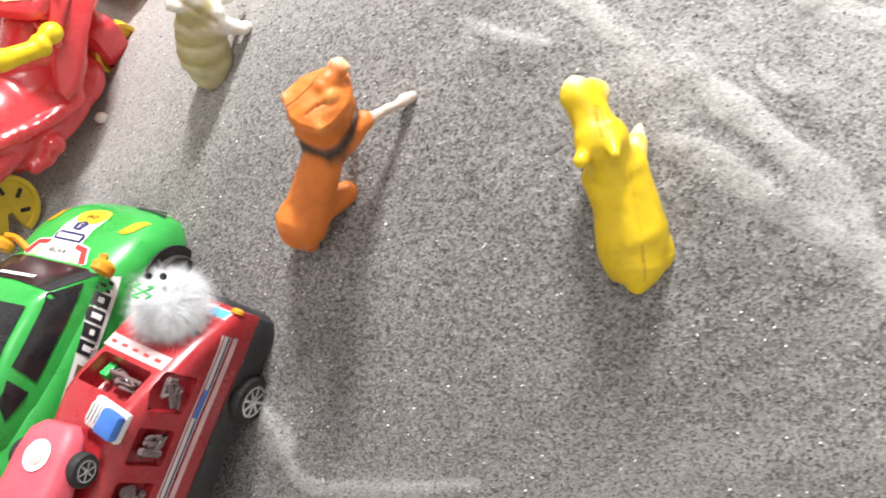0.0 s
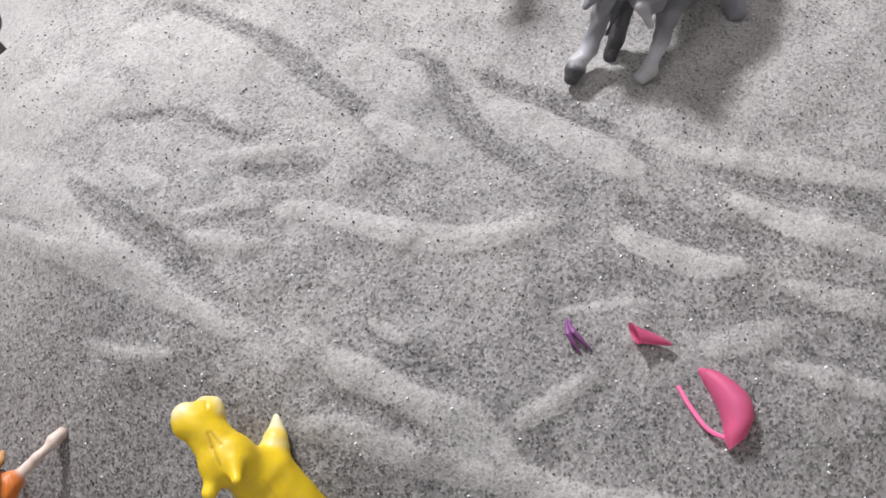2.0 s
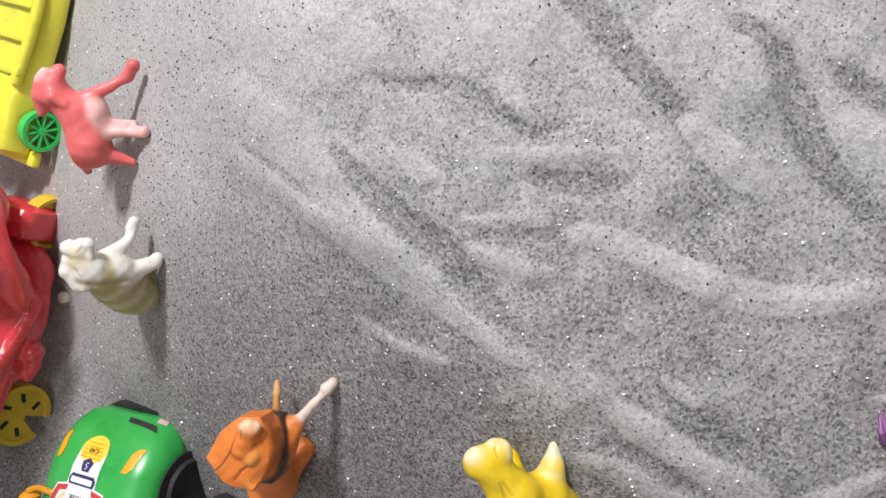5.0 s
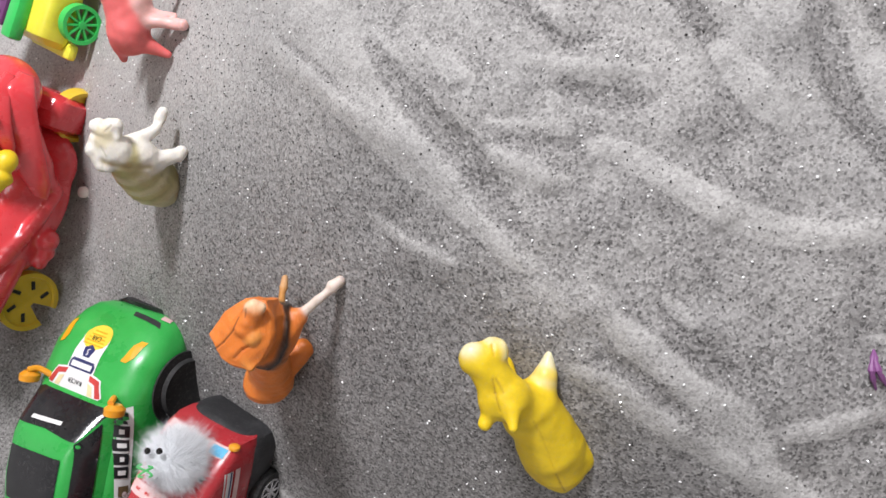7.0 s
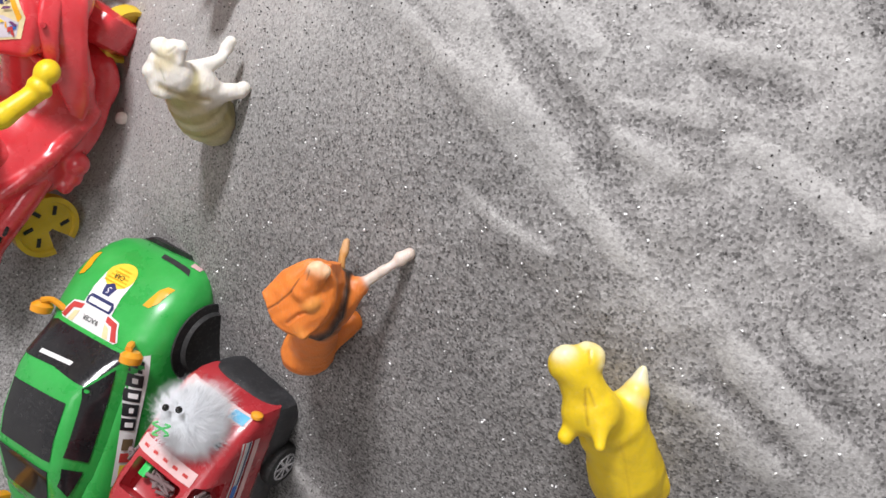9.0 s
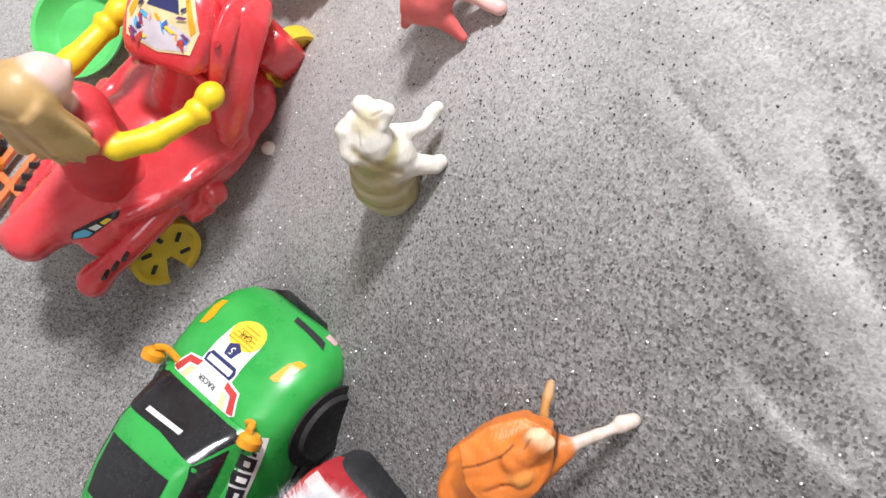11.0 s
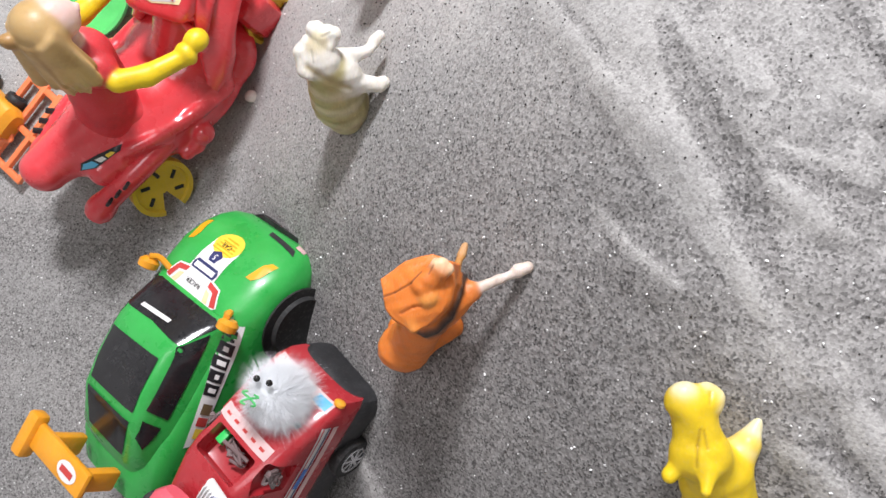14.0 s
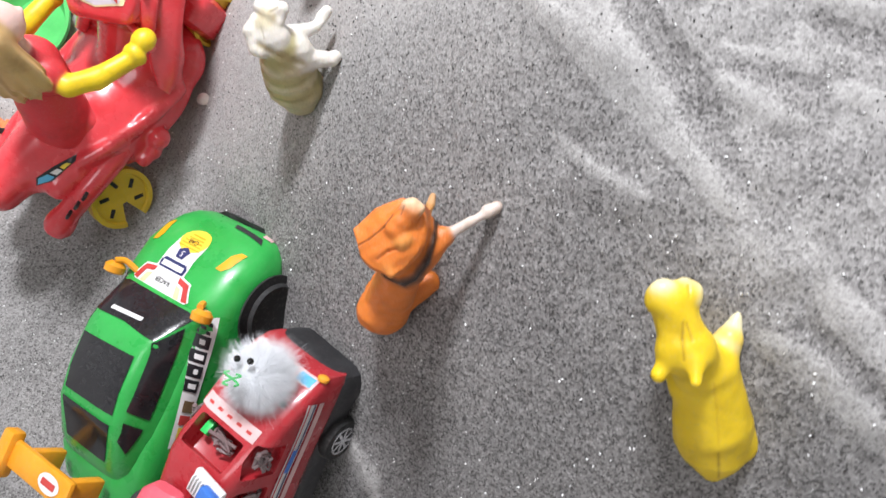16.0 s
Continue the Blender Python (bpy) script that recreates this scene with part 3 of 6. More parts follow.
def ground():
    strokes()
    fine_x = np.r_[np.arange(-0.62, -0.10, 0.0032), np.arange(-0.10, 0.46, 0.0016), np.arange(0.46, 0.80, 0.0032)]
    fine_y = np.r_[np.arange(-0.12, 0.10, 0.0032), np.arange(0.10, 0.50, 0.0016), np.arange(0.50, 0.90, 0.0032)]
    xs = np.r_[np.linspace(-2.0, -0.66, 24), fine_x, np.linspace(0.84, 2.0, 22)]
    ys = np.r_[np.linspace(-1.6, -0.16, 26), fine_y, np.linspace(0.94, 2.0, 20)]
    x, y = np.meshgrid(xs, ys, indexing="ij")
    z = heap(x, y)
    on = np.clip((z - 0.02) / 0.2, 0, 1)
    top = np.clip((z - 0.20) / 0.06, 0, 1)
    z = z + (0.0035 * waves(x, y, 60, 3) + 0.0022 * waves(x, y, 150, 5)) * (0.25 + 0.75 * top) + 0.0007 * waves(x, y, 500, 7) + 0.0005 * waves(x, y, 800, 9)
    dust = np.clip((y + 0.25 * x - 0.26) / 0.20, 0, 1)
    # Disturbed paler sand at low y, lightened further to offset the lamp's falloff.
    front_lift = np.clip((0.15 - y) / 0.10, 0, 1) * np.clip((x + 0.14) / 0.06, 0, 1) * (1 - top)
    swept = np.clip((-0.14 - x) / 0.08, 0, 1) * (1 - top)
    pale = np.clip(top * (0.24 + 0.36 * dust) + (1 - top) * 0.52 * np.clip((y - 0.31 + 0.3 * np.clip(-0.05 - x, 0, 0.3)) / 0.14, 0, 1) + 0.25 * (1 - top) * np.clip((y - 0.20) / 0.08, 0, 1) * np.clip((x + 0.20) / 0.06, 0, 1) + 0.36 * front_lift + 0.34 * swept + 0.16 * waves(x, y, 45, 21) + 0.22 * waves(x, y, 170, 23) * top, 0, 1)
    wobble, ragged = waves(x, y, 70, 11), waves(x, y, 260, 13)
    for half, rise, line in STROKES:
        i0, i1 = np.searchsorted(xs, line[:, 0].min() - 0.05), np.searchsorted(xs, line[:, 0].max() + 0.05)
        j0, j1 = np.searchsorted(ys, line[:, 1].min() - 0.05), np.searchsorted(ys, line[:, 1].max() + 0.05)
        sx, sy = x[i0:i1, j0:j1], y[i0:i1, j0:j1]
        near, along = np.full(sx.shape, 9.0), np.zeros(sx.shape)
        for k, (a, b) in enumerate(zip(line, line[1:])):
            d = b - a
            t = np.clip(((sx - a[0]) * d[0] + (sy - a[1]) * d[1]) / (d @ d + 1e-12), 0, 1)
            far = np.hypot(sx - a[0] - t * d[0], sy - a[1] - t * d[1])
            closer = far < near
            near, along = np.where(closer, far, near), np.where(closer, (k + t) / (len(line) - 1), along)
        ends = np.clip(np.minimum(along, 1 - along) / 0.42, 0.0, 1.0)
        u = near / (((1.25 + 0.25 * min(1, max(0, (half - 0.004) / 0.004))) if rise > 0 else 1.15) * half * (0.22 + 0.78 * np.sqrt(ends))) * (1.0 + 0.20 * wobble[i0:i1, j0:j1]) + 0.24 * ragged[i0:i1, j0:j1]
        ends = np.clip(ends * 2.5, 0, 1)
        shape = np.exp(-np.abs(u) ** 2.2) * ends
        edge = np.clip((1.22 - u) / 0.42, 0, 1)
        edge = edge * edge * (3 - 2 * edge) * np.clip(ends * 2.2, 0, 1) * (0.90 + 0.40 * wobble[i0:i1, j0:j1] + 0.3 * ragged[i0:i1, j0:j1])
        z[i0:i1, j0:j1] += rise * shape
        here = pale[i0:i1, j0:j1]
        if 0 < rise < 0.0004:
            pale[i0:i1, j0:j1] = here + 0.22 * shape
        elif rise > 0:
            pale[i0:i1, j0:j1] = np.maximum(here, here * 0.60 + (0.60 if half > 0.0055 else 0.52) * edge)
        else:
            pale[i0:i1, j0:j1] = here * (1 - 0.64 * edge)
    nx, ny = x.shape
    verts = np.stack([x, y, z], axis=-1).reshape(-1, 3)
    k = np.arange(nx * ny).reshape(nx, ny)
    faces = np.stack([k[:-1, :-1], k[1:, :-1], k[1:, 1:], k[:-1, 1:]], axis=-1).reshape(-1, 4)
    me = bpy.data.meshes.new("ground")
    me.vertices.add(len(verts))
    me.vertices.foreach_set("co", verts.ravel())
    me.loops.add(faces.size)
    me.loops.foreach_set("vertex_index", faces.ravel())
    me.polygons.add(len(faces))
    me.polygons.foreach_set("loop_start", np.arange(0, faces.size, 4))
    me.update(calc_edges=True)
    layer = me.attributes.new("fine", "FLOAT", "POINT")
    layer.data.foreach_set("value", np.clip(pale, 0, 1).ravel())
    me.materials.append(SAND)
    me.shade_smooth()
    return tagged(new("ground", me), "grey sand heaped on the floor with finger-drawn ridges", "sand", kind="structure"), BVHTree.FromPolygons(verts.tolist(), faces.tolist())


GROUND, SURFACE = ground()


def level(x, y):
    """Height of the sand at a place."""
    hit = SURFACE.ray_cast(Vector((x, y, 3)), Vector((0, 0, -1)))
    return hit[0].z if hit[0] is not None else 0.0


# Walls and ceiling stay out of view; added to bounce light into the shadows.
def room():
    for name, size, at in (("wall_north", (4.2, 0.1, 2.8), (0, 2.04, 1.4)), ("wall_south", (4.2, 0.1, 2.8), (0, -1.64, 1.4)), ("wall_east", (0.1, 3.58, 2.8), (2.04, 0.2, 1.4)), ("wall_west", (0.1, 3.58, 2.8), (-2.04, 0.2, 1.4)), ("ceiling", (4.2, 3.8, 0.1), (0, 0.2, 2.86))):
        solo(name, box(*size), WALL, Matrix.Translation(at), "unseen plain pale painted " + name.split("_")[0], name.split("_")[0], kind="structure", smooth=False)


room()


# ---- the animal figures on the slope ----
ORANGE_C, BLACK_C, CREAM_C, TAN_C = (0.73, 0.20, 0.028), (0.02, 0.017, 0.015), (0.74, 0.62, 0.55), (0.70, 0.36, 0.10)
YELLOW_C, PALE_Y = (0.78, 0.55, 0.010), (0.80, 0.75, 0.48)
WHITE_C, OLIVE_C = (0.76, 0.73, 0.66), (0.40, 0.35, 0.16)
PINK_C, PALE_P = (0.76, 0.15, 0.145), (0.80, 0.46, 0.43)
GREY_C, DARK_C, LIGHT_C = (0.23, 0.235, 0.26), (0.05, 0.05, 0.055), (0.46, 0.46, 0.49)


def orange_lion():
    mane = [(-0.0820, 0.2455), (-0.0755, 0.2310), (-0.0690, 0.2265), (-0.0585, 0.2230), (-0.0520, 0.2270), (-0.0455, 0.2370), (-0.0430, 0.2520), (-0.0445, 0.2620), (-0.0570, 0.2645), (-0.0710, 0.2575)]
    mid = np.mean(mane, axis=0)
    mane = [tuple(mid + (np.array(q) - mid) * np.array((0.93, 0.95)) + np.array((0.0, 0.001))) for q in mane]
    collar = [tuple(mid + (np.array(q) - mid) * 1.00 + np.array((0.0024, -0.0044))) for q in mane]
    pale, worn = (0.80, 0.55, 0.34), (0.74, 0.29, 0.06)
    figure("toy_lion", [
        limb((-0.079, 0.207, 0.160), (-0.0585, 0.2325, 0.214), 0.0148, 0.0112, ORANGE_C),
        limb((-0.081, 0.206, 0.168), (-0.053, 0.226, 0.166), 0.0130, 0.0070, ORANGE_C),
        lump((-0.079, 0.207, 0.162), (0.0145, 0.0165, 0.0150), (0.4, 0.5, 0.7), ORANGE_C),
        limb((-0.088, 0.217, 0.152), (-0.078, 0.234, 0.160), 0.0070, 0.0050, ORANGE_C),
        limb((-0.078, 0.202, 0.152), (-0.076, 0.199, 0.147), 0.0075, 0.0050, ORANGE_C),
        plate(mane, 0.2330, 0.0100, 0.0026, ORANGE_C),
        plate(collar, 0.2155, 0.0068, 0.0020, BLACK_C),
        # face: brow, muzzle, ears and the turned-up corners of the mane
        lump((-0.060, 0.2440, 0.2400), (0.0160, 0.0195, 0.0085), (0.6, 0.7, 0.06), ORANGE_C),
        lump((-0.0535, 0.2425, 0.2465), (0.0042, 0.0048, 0.0042), (0.6, 0.7, 0.1), worn),
        lump((-0.0620, 0.2500, 0.2455), (0.0038, 0.0046, 0.0038), (0.6, 0.7, 0.1), ORANGE_C),
        limb((-0.0570, 0.2490, 0.2460), (-0.0505, 0.2570, 0.2490), 0.0068, 0.0052, ORANGE_C),
        limb((-0.0490, 0.2590, 0.2510), (-0.0460, 0.2590, 0.2500), 0.0032, 0.0026, pale),
        limb((-0.0520, 0.2600, 0.2510), (-0.0500, 0.2610, 0.2510), 0.0030, 0.0026, pale),
        limb((-0.0600, 0.2310, 0.2405), (-0.0586, 0.2262, 0.2412), 0.0044, 0.0026, worn),
        limb((-0.0740, 0.2430, 0.2400), (-0.0785, 0.2450, 0.2395), 0.0034, 0.0022, worn),
        # legs
        limb((-0.052, 0.238, 0.212), (-0.040, 0.249, 0.211), 0.0110, 0.0062, ORANGE_C),
        limb((-0.040, 0.249, 0.211), (-0.026, 0.259, 0.2095), 0.0034, 0.0024, CREAM_C),
        limb((-0.026, 0.259, 0.2095), (-0.018, 0.265, 0.208), 0.0024, 0.0023, CREAM_C),
        limb((-0.017, 0.266, 0.208), (-0.013, 0.2685, 0.208), 0.0036, 0.0030, CREAM_C),
        limb((-0.0125, 0.2685, 0.2065), (-0.0118, 0.2690, 0.2050), 0.0026, 0.0022, (0.20, 0.12, 0.07)),
        limb((-0.050, 0.252, 0.212), (-0.0508, 0.268, 0.198), 0.0030, 0.0016, (0.50, 0.23, 0.06)),
        limb((-0.0508, 0.268, 0.198), (-0.0505, 0.2735, 0.1945), 0.0022, 0.0020, (0.56, 0.32, 0.15)),
    ], (-0.06, 0.23, 0.14), "orange plastic lion with a black mane edge on sand slope", "toy animal", "toy animals", mat=HAIRY_FIGURE, blend=0.0010, voxel=0.0006, ripple=0.0004, wave=420.0,
        creases=[(((-0.0790, 0.2370), (-0.0710, 0.2415), (-0.0630, 0.2480), (-0.0590, 0.2545)), 0.0005, 0.0006, 0.236, (0.10, 0.03, 0.01)), (((-0.0545, 0.2545), (-0.0530, 0.2590)), 0.0004, 0.0003, 0.240, (0.25, 0.09, 0.03)), (((-0.0655, 0.2320), (-0.0600, 0.2365), (-0.0560, 0.2380)), 0.0009, 0.0008, 0.236, (0.55, 0.14, 0.02))])


def yellow_hippo():
    deep = (0.70, 0.45, 0.008)
    figure("toy_hippo", [
        lump((0.1035, 0.1690, 0.2345), (0.0172, 0.0270, 0.0150), (-0.25, 0.86, 0.42), YELLOW_C),
        limb((0.1040, 0.1720, 0.2370), (0.0960, 0.1960, 0.2520), 0.0160, 0.0138, YELLOW_C),
        limb((0.0930, 0.1870, 0.2450), (0.0980, 0.1640, 0.2300), 0.0105, 0.0115, YELLOW_C),
        limb((0.1060, 0.1560, 0.2290), (0.1065, 0.1475, 0.2240), 0.0115, 0.0050, YELLOW_C),
        lump((0.1175, 0.1650, 0.2290), (0.0080, 0.0110, 0.0090), (-0.2, 0.9, 0.3), YELLOW_C),
        lump((0.0975, 0.1610, 0.2260), (0.0070, 0.0120, 0.0075), (0.1, 0.9, 0.3), YELLOW_C),
        limb((0.1180, 0.1700, 0.2230), (0.1230, 0.1760, 0.2170), 0.0070, 0.0050, YELLOW_C),
        limb((0.0880, 0.1880, 0.2480), (0.0840, 0.1960, 0.2460), 0.0085, 0.0070, YELLOW_C),
        # head: broad skull, pinched face, double-lobed muzzle
        limb((0.0920, 0.1970, 0.2570), (0.0835, 0.2050, 0.2690), 0.0122, 0.0105, YELLOW_C),
        lump((0.0835, 0.2040, 0.2700), (0.0128, 0.0105, 0.0092), (-0.15, 0.95, 0.2), YELLOW_C),
        lump((0.0885, 0.2055, 0.2745), (0.0060, 0.0070, 0.0050), (-0.15, 0.95, 0.2), YELLOW_C),
        lump((0.0765, 0.2050, 0.2735), (0.0046, 0.0056, 0.0044), (-0.15, 0.95, 0.2), YELLOW_C),
        limb((0.0815, 0.2090, 0.2700), (0.0762, 0.2220, 0.2735), 0.0104, 0.0094, YELLOW_C),
        lump((0.0765, 0.2270, 0.2745), (0.0100, 0.0060, 0.0066), (-0.2, 0.95, 0.1), YELLOW_C),
        lump((0.0712, 0.2262, 0.2765), (0.0078, 0.0068, 0.0074), (-0.2, 0.95, 0.1), YELLOW_C),
        lump((0.0702, 0.2295, 0.2798), (0.0046, 0.0042, 0.0040), (-0.2, 0.95, 0.1), PALE_Y),
        lump((0.0812, 0.2285, 0.2735), (0.0052, 0.0060, 0.0056), (-0.2, 0.95, 0.1), YELLOW_C),
        limb((0.0795, 0.2330, 0.2758), (0.0838, 0.2310, 0.2755), 0.0022, 0.0020, PALE_Y),
        limb((0.0846, 0.2300, 0.2762), (0.0850, 0.2262, 0.2766), 0.0016, 0.0012, PALE_Y),
        limb((0.0672, 0.2225, 0.2765), (0.0760, 0.2205, 0.2790), 0.0020, 0.0020, YELLOW_C),
        # ears
        limb((0.0880, 0.2000, 0.2770), (0.0872, 0.1915, 0.2800), 0.0034, 0.0016, YELLOW_C),
        limb((0.0852, 0.1985, 0.2765), (0.0868, 0.1920, 0.2795), 0.0022, 0.0012, YELLOW_C),
        limb((0.0762, 0.1985, 0.2700), (0.0725, 0.1925, 0.2710), 0.0034, 0.0034, YELLOW_C),
        # front legs
        limb((0.0990, 0.2000, 0.2520), (0.1040, 0.2110, 0.2535), 0.0088, 0.0058, YELLOW_C),
        limb((0.1030, 0.2090, 0.2535), (0.1085, 0.2260, 0.2520), 0.0058, 0.0014, PALE_Y),
        limb((0.0850, 0.2030, 0.2520), (0.0830, 0.2180, 0.2420), 0.0065, 0.0042, YELLOW_C),
        *[limb((0.1090 + 0.0018 * k, 0.1900 - 0.0070 * k, 0.2490 - 0.0040 * k), (0.1135 + 0.0018 * k, 0.1860 - 0.0070 * k, 0.2420 - 0.0040 * k), 0.0014, 0.0012, deep) for k in range(3)],
    ], (0.10, 0.17, 0.22), "bright yellow plastic hippo sitting up on the sand", "toy animal", "toy animals", blend=0.0013, voxel=0.0006, ripple=0.0003, wave=300.0,
        creases=[(((0.1080, 0.1460), (0.1060, 0.1530), (0.1045, 0.1590)), 0.0005, 0.0005, 0.2, (0.42, 0.25, 0.01)), (((0.1040, 0.1620), (0.1000, 0.1800), (0.0965, 0.1910)), 0.0005, 0.0004, 0.2, (0.70, 0.47, 0.01)), (((0.0815, 0.2000), (0.0800, 0.2090), (0.0795, 0.2160)), 0.0006, 0.0005, 0.26, (0.45, 0.29, 0.01)), (((0.0840, 0.2090), (0.0810, 0.2160)), 0.0006, 0.0004, 0.26, (0.50, 0.32, 0.01)), (((0.0812, 0.2275), (0.0808, 0.2320)), 0.0008, 0.0005, 0.27, (0.60, 0.40, 0.02))])


def white_sheepdog():
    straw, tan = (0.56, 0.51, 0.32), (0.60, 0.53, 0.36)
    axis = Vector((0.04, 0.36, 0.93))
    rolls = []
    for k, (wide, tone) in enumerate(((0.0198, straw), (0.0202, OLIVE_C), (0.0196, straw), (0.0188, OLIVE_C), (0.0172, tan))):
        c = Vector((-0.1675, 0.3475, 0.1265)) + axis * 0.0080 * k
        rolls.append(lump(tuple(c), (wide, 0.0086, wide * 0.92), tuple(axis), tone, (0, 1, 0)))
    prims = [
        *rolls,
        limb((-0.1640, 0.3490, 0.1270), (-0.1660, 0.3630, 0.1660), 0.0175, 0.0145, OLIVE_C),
        limb((-0.1650, 0.3470, 0.1230), (-0.1660, 0.3450, 0.1160), 0.0180, 0.0165, straw),
        # head with hanging ears and a folded muzzle
        lump((-0.1685, 0.3675, 0.1775), (0.0125, 0.0130, 0.0104), (0, 1, 0.3), WHITE_C),
        limb((-0.1695, 0.3740, 0.1820), (-0.1685, 0.3800, 0.1860), 0.0085, 0.0068, tan),
        lump((-0.1730, 0.3838, 0.1880), (0.0058, 0.0040, 0.0044), (0.1, 1, 0.2), WHITE_C),
        lump((-0.1620, 0.3838, 0.1868), (0.0052, 0.0040, 0.0042), (-0.1, 1, 0.2), WHITE_C),
        limb((-0.1755, 0.3868, 0.1895), (-0.1710, 0.3876, 0.1905), 0.0024, 0.0020, WHITE_C),
        limb((-0.1635, 0.3868, 0.1885), (-0.1590, 0.3860, 0.1880), 0.0022, 0.0020, WHITE_C),
        limb((-0.1580, 0.3830, 0.1870), (-0.1600, 0.3755, 0.1850), 0.0034, 0.0022, WHITE_C),
        limb((-0.1780, 0.3770, 0.1835), (-0.1815, 0.3690, 0.1820), 0.0046, 0.0050, WHITE_C),
        limb((-0.1815, 0.3690, 0.1820), (-0.1785, 0.3580, 0.1785), 0.0050, 0.0042, WHITE_C),
        limb((-0.1785, 0.3580, 0.1785), (-0.1735, 0.3550, 0.1790), 0.0042, 0.0032, WHITE_C),
        # chest and front legs
        lump((-0.1580, 0.3640, 0.1590), (0.0125, 0.0130, 0.0135), (0.7, 0.4, -0.2), WHITE_C),
        limb((-0.1560, 0.3600, 0.1550), (-0.1400, 0.3635, 0.1460), 0.0108, 0.0046, WHITE_C),
        limb((-0.1400, 0.3635, 0.1460), (-0.1360, 0.3650, 0.1430), 0.0046, 0.0036, WHITE_C),
        limb((-0.1352, 0.3640, 0.1425), (-0.1330, 0.3672, 0.1420), 0.0044, 0.0044, WHITE_C),
        limb((-0.1610, 0.3730, 0.1650), (-0.1460, 0.3835, 0.1560), 0.0075, 0.0032, WHITE_C),
        limb((-0.1460, 0.3835, 0.1560), (-0.1425, 0.3910, 0.1530), 0.0036, 0.0030, WHITE_C),
        limb((-0.1425, 0.3930, 0.1530), (-0.1395, 0.3968, 0.1530), 0.0042, 0.0038, WHITE_C),
    ]
    figure("toy_dog", shrunk(prims, (-0.155, 0.367, 0.150), 0.90), (-0.157, 0.347, 0.112), "white plastic dog figure with olive and straw back rolls sitting on sand", "toy animal", "toy animals", mat=HAIRY_FIGURE, blend=0.0013, voxel=0.0006, ripple=0.0004, wave=420.0,
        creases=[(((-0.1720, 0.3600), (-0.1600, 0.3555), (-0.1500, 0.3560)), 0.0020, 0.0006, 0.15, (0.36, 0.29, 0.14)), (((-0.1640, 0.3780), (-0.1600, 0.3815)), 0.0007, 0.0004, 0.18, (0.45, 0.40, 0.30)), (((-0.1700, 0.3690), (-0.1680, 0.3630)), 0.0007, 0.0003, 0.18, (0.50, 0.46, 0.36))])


def pink_dog():
    figure("toy_dog", [
        limb((-0.158, 0.452, 0.158), (-0.158, 0.470, 0.164), 0.0130, 0.0120, PINK_C),
        lump((-0.160, 0.449, 0.156), (0.0125, 0.0145, 0.0130), (0.1, 0.9, 0.2), PINK_C),
        limb((-0.159, 0.472, 0.166), (-0.166, 0.483, 0.170), 0.0105, 0.0090, PINK_C),
        lump((-0.168, 0.487, 0.173), (0.0105, 0.0112, 0.0095), (0.2, 0.9, 0.3), PINK_C),
        limb((-0.164, 0.492, 0.176), (-0.157, 0.497, 0.177), 0.0055, 0.0040, PINK_C),
        limb((-0.169, 0.494, 0.180), (-0.165, 0.497, 0.182), 0.0030, 0.0022, PALE_P),
        limb((-0.176, 0.484, 0.175), (-0.179, 0.475, 0.171), 0.0042, 0.0028, PINK_C),
        limb((-0.163, 0.480, 0.181), (-0.158, 0.475, 0.178), 0.0034, 0.0026, PINK_C),
        limb((-0.150, 0.478, 0.166), (-0.123, 0.488, 0.157), 0.0048, 0.0028, PINK_C),
        limb((-0.122, 0.489, 0.157), (-0.116, 0.494, 0.159), 0.0034, 0.0044, PINK_C),
        limb((-0.148, 0.456, 0.160), (-0.127, 0.452, 0.154), 0.0050, 0.0026, PALE_P),
        limb((-0.126, 0.452, 0.154), (-0.120, 0.450, 0.156), 0.0032, 0.0040, PALE_P),
        limb((-0.148, 0.462, 0.158), (-0.128, 0.459, 0.150), 0.0036, 0.0020, PALE_P),
        limb((-0.154, 0.444, 0.152), (-0.138, 0.435, 0.144), 0.0068, 0.0026, PINK_C),
        lump((-0.148, 0.468, 0.161), (0.009, 0.013, 0.010), (0.2, 0.9, 0.2), PALE_P),
        limb((-0.168, 0.441, 0.152), (-0.171, 0.436, 0.144), 0.0045, 0.0025, PINK_C),
    ], (-0.140, 0.455, 0.140), "coral pink plastic dog striding on the sand slope", "toy animal", "toy animals", blend=0.0018, voxel=0.0008, ripple=0.0004, wave=330.0)


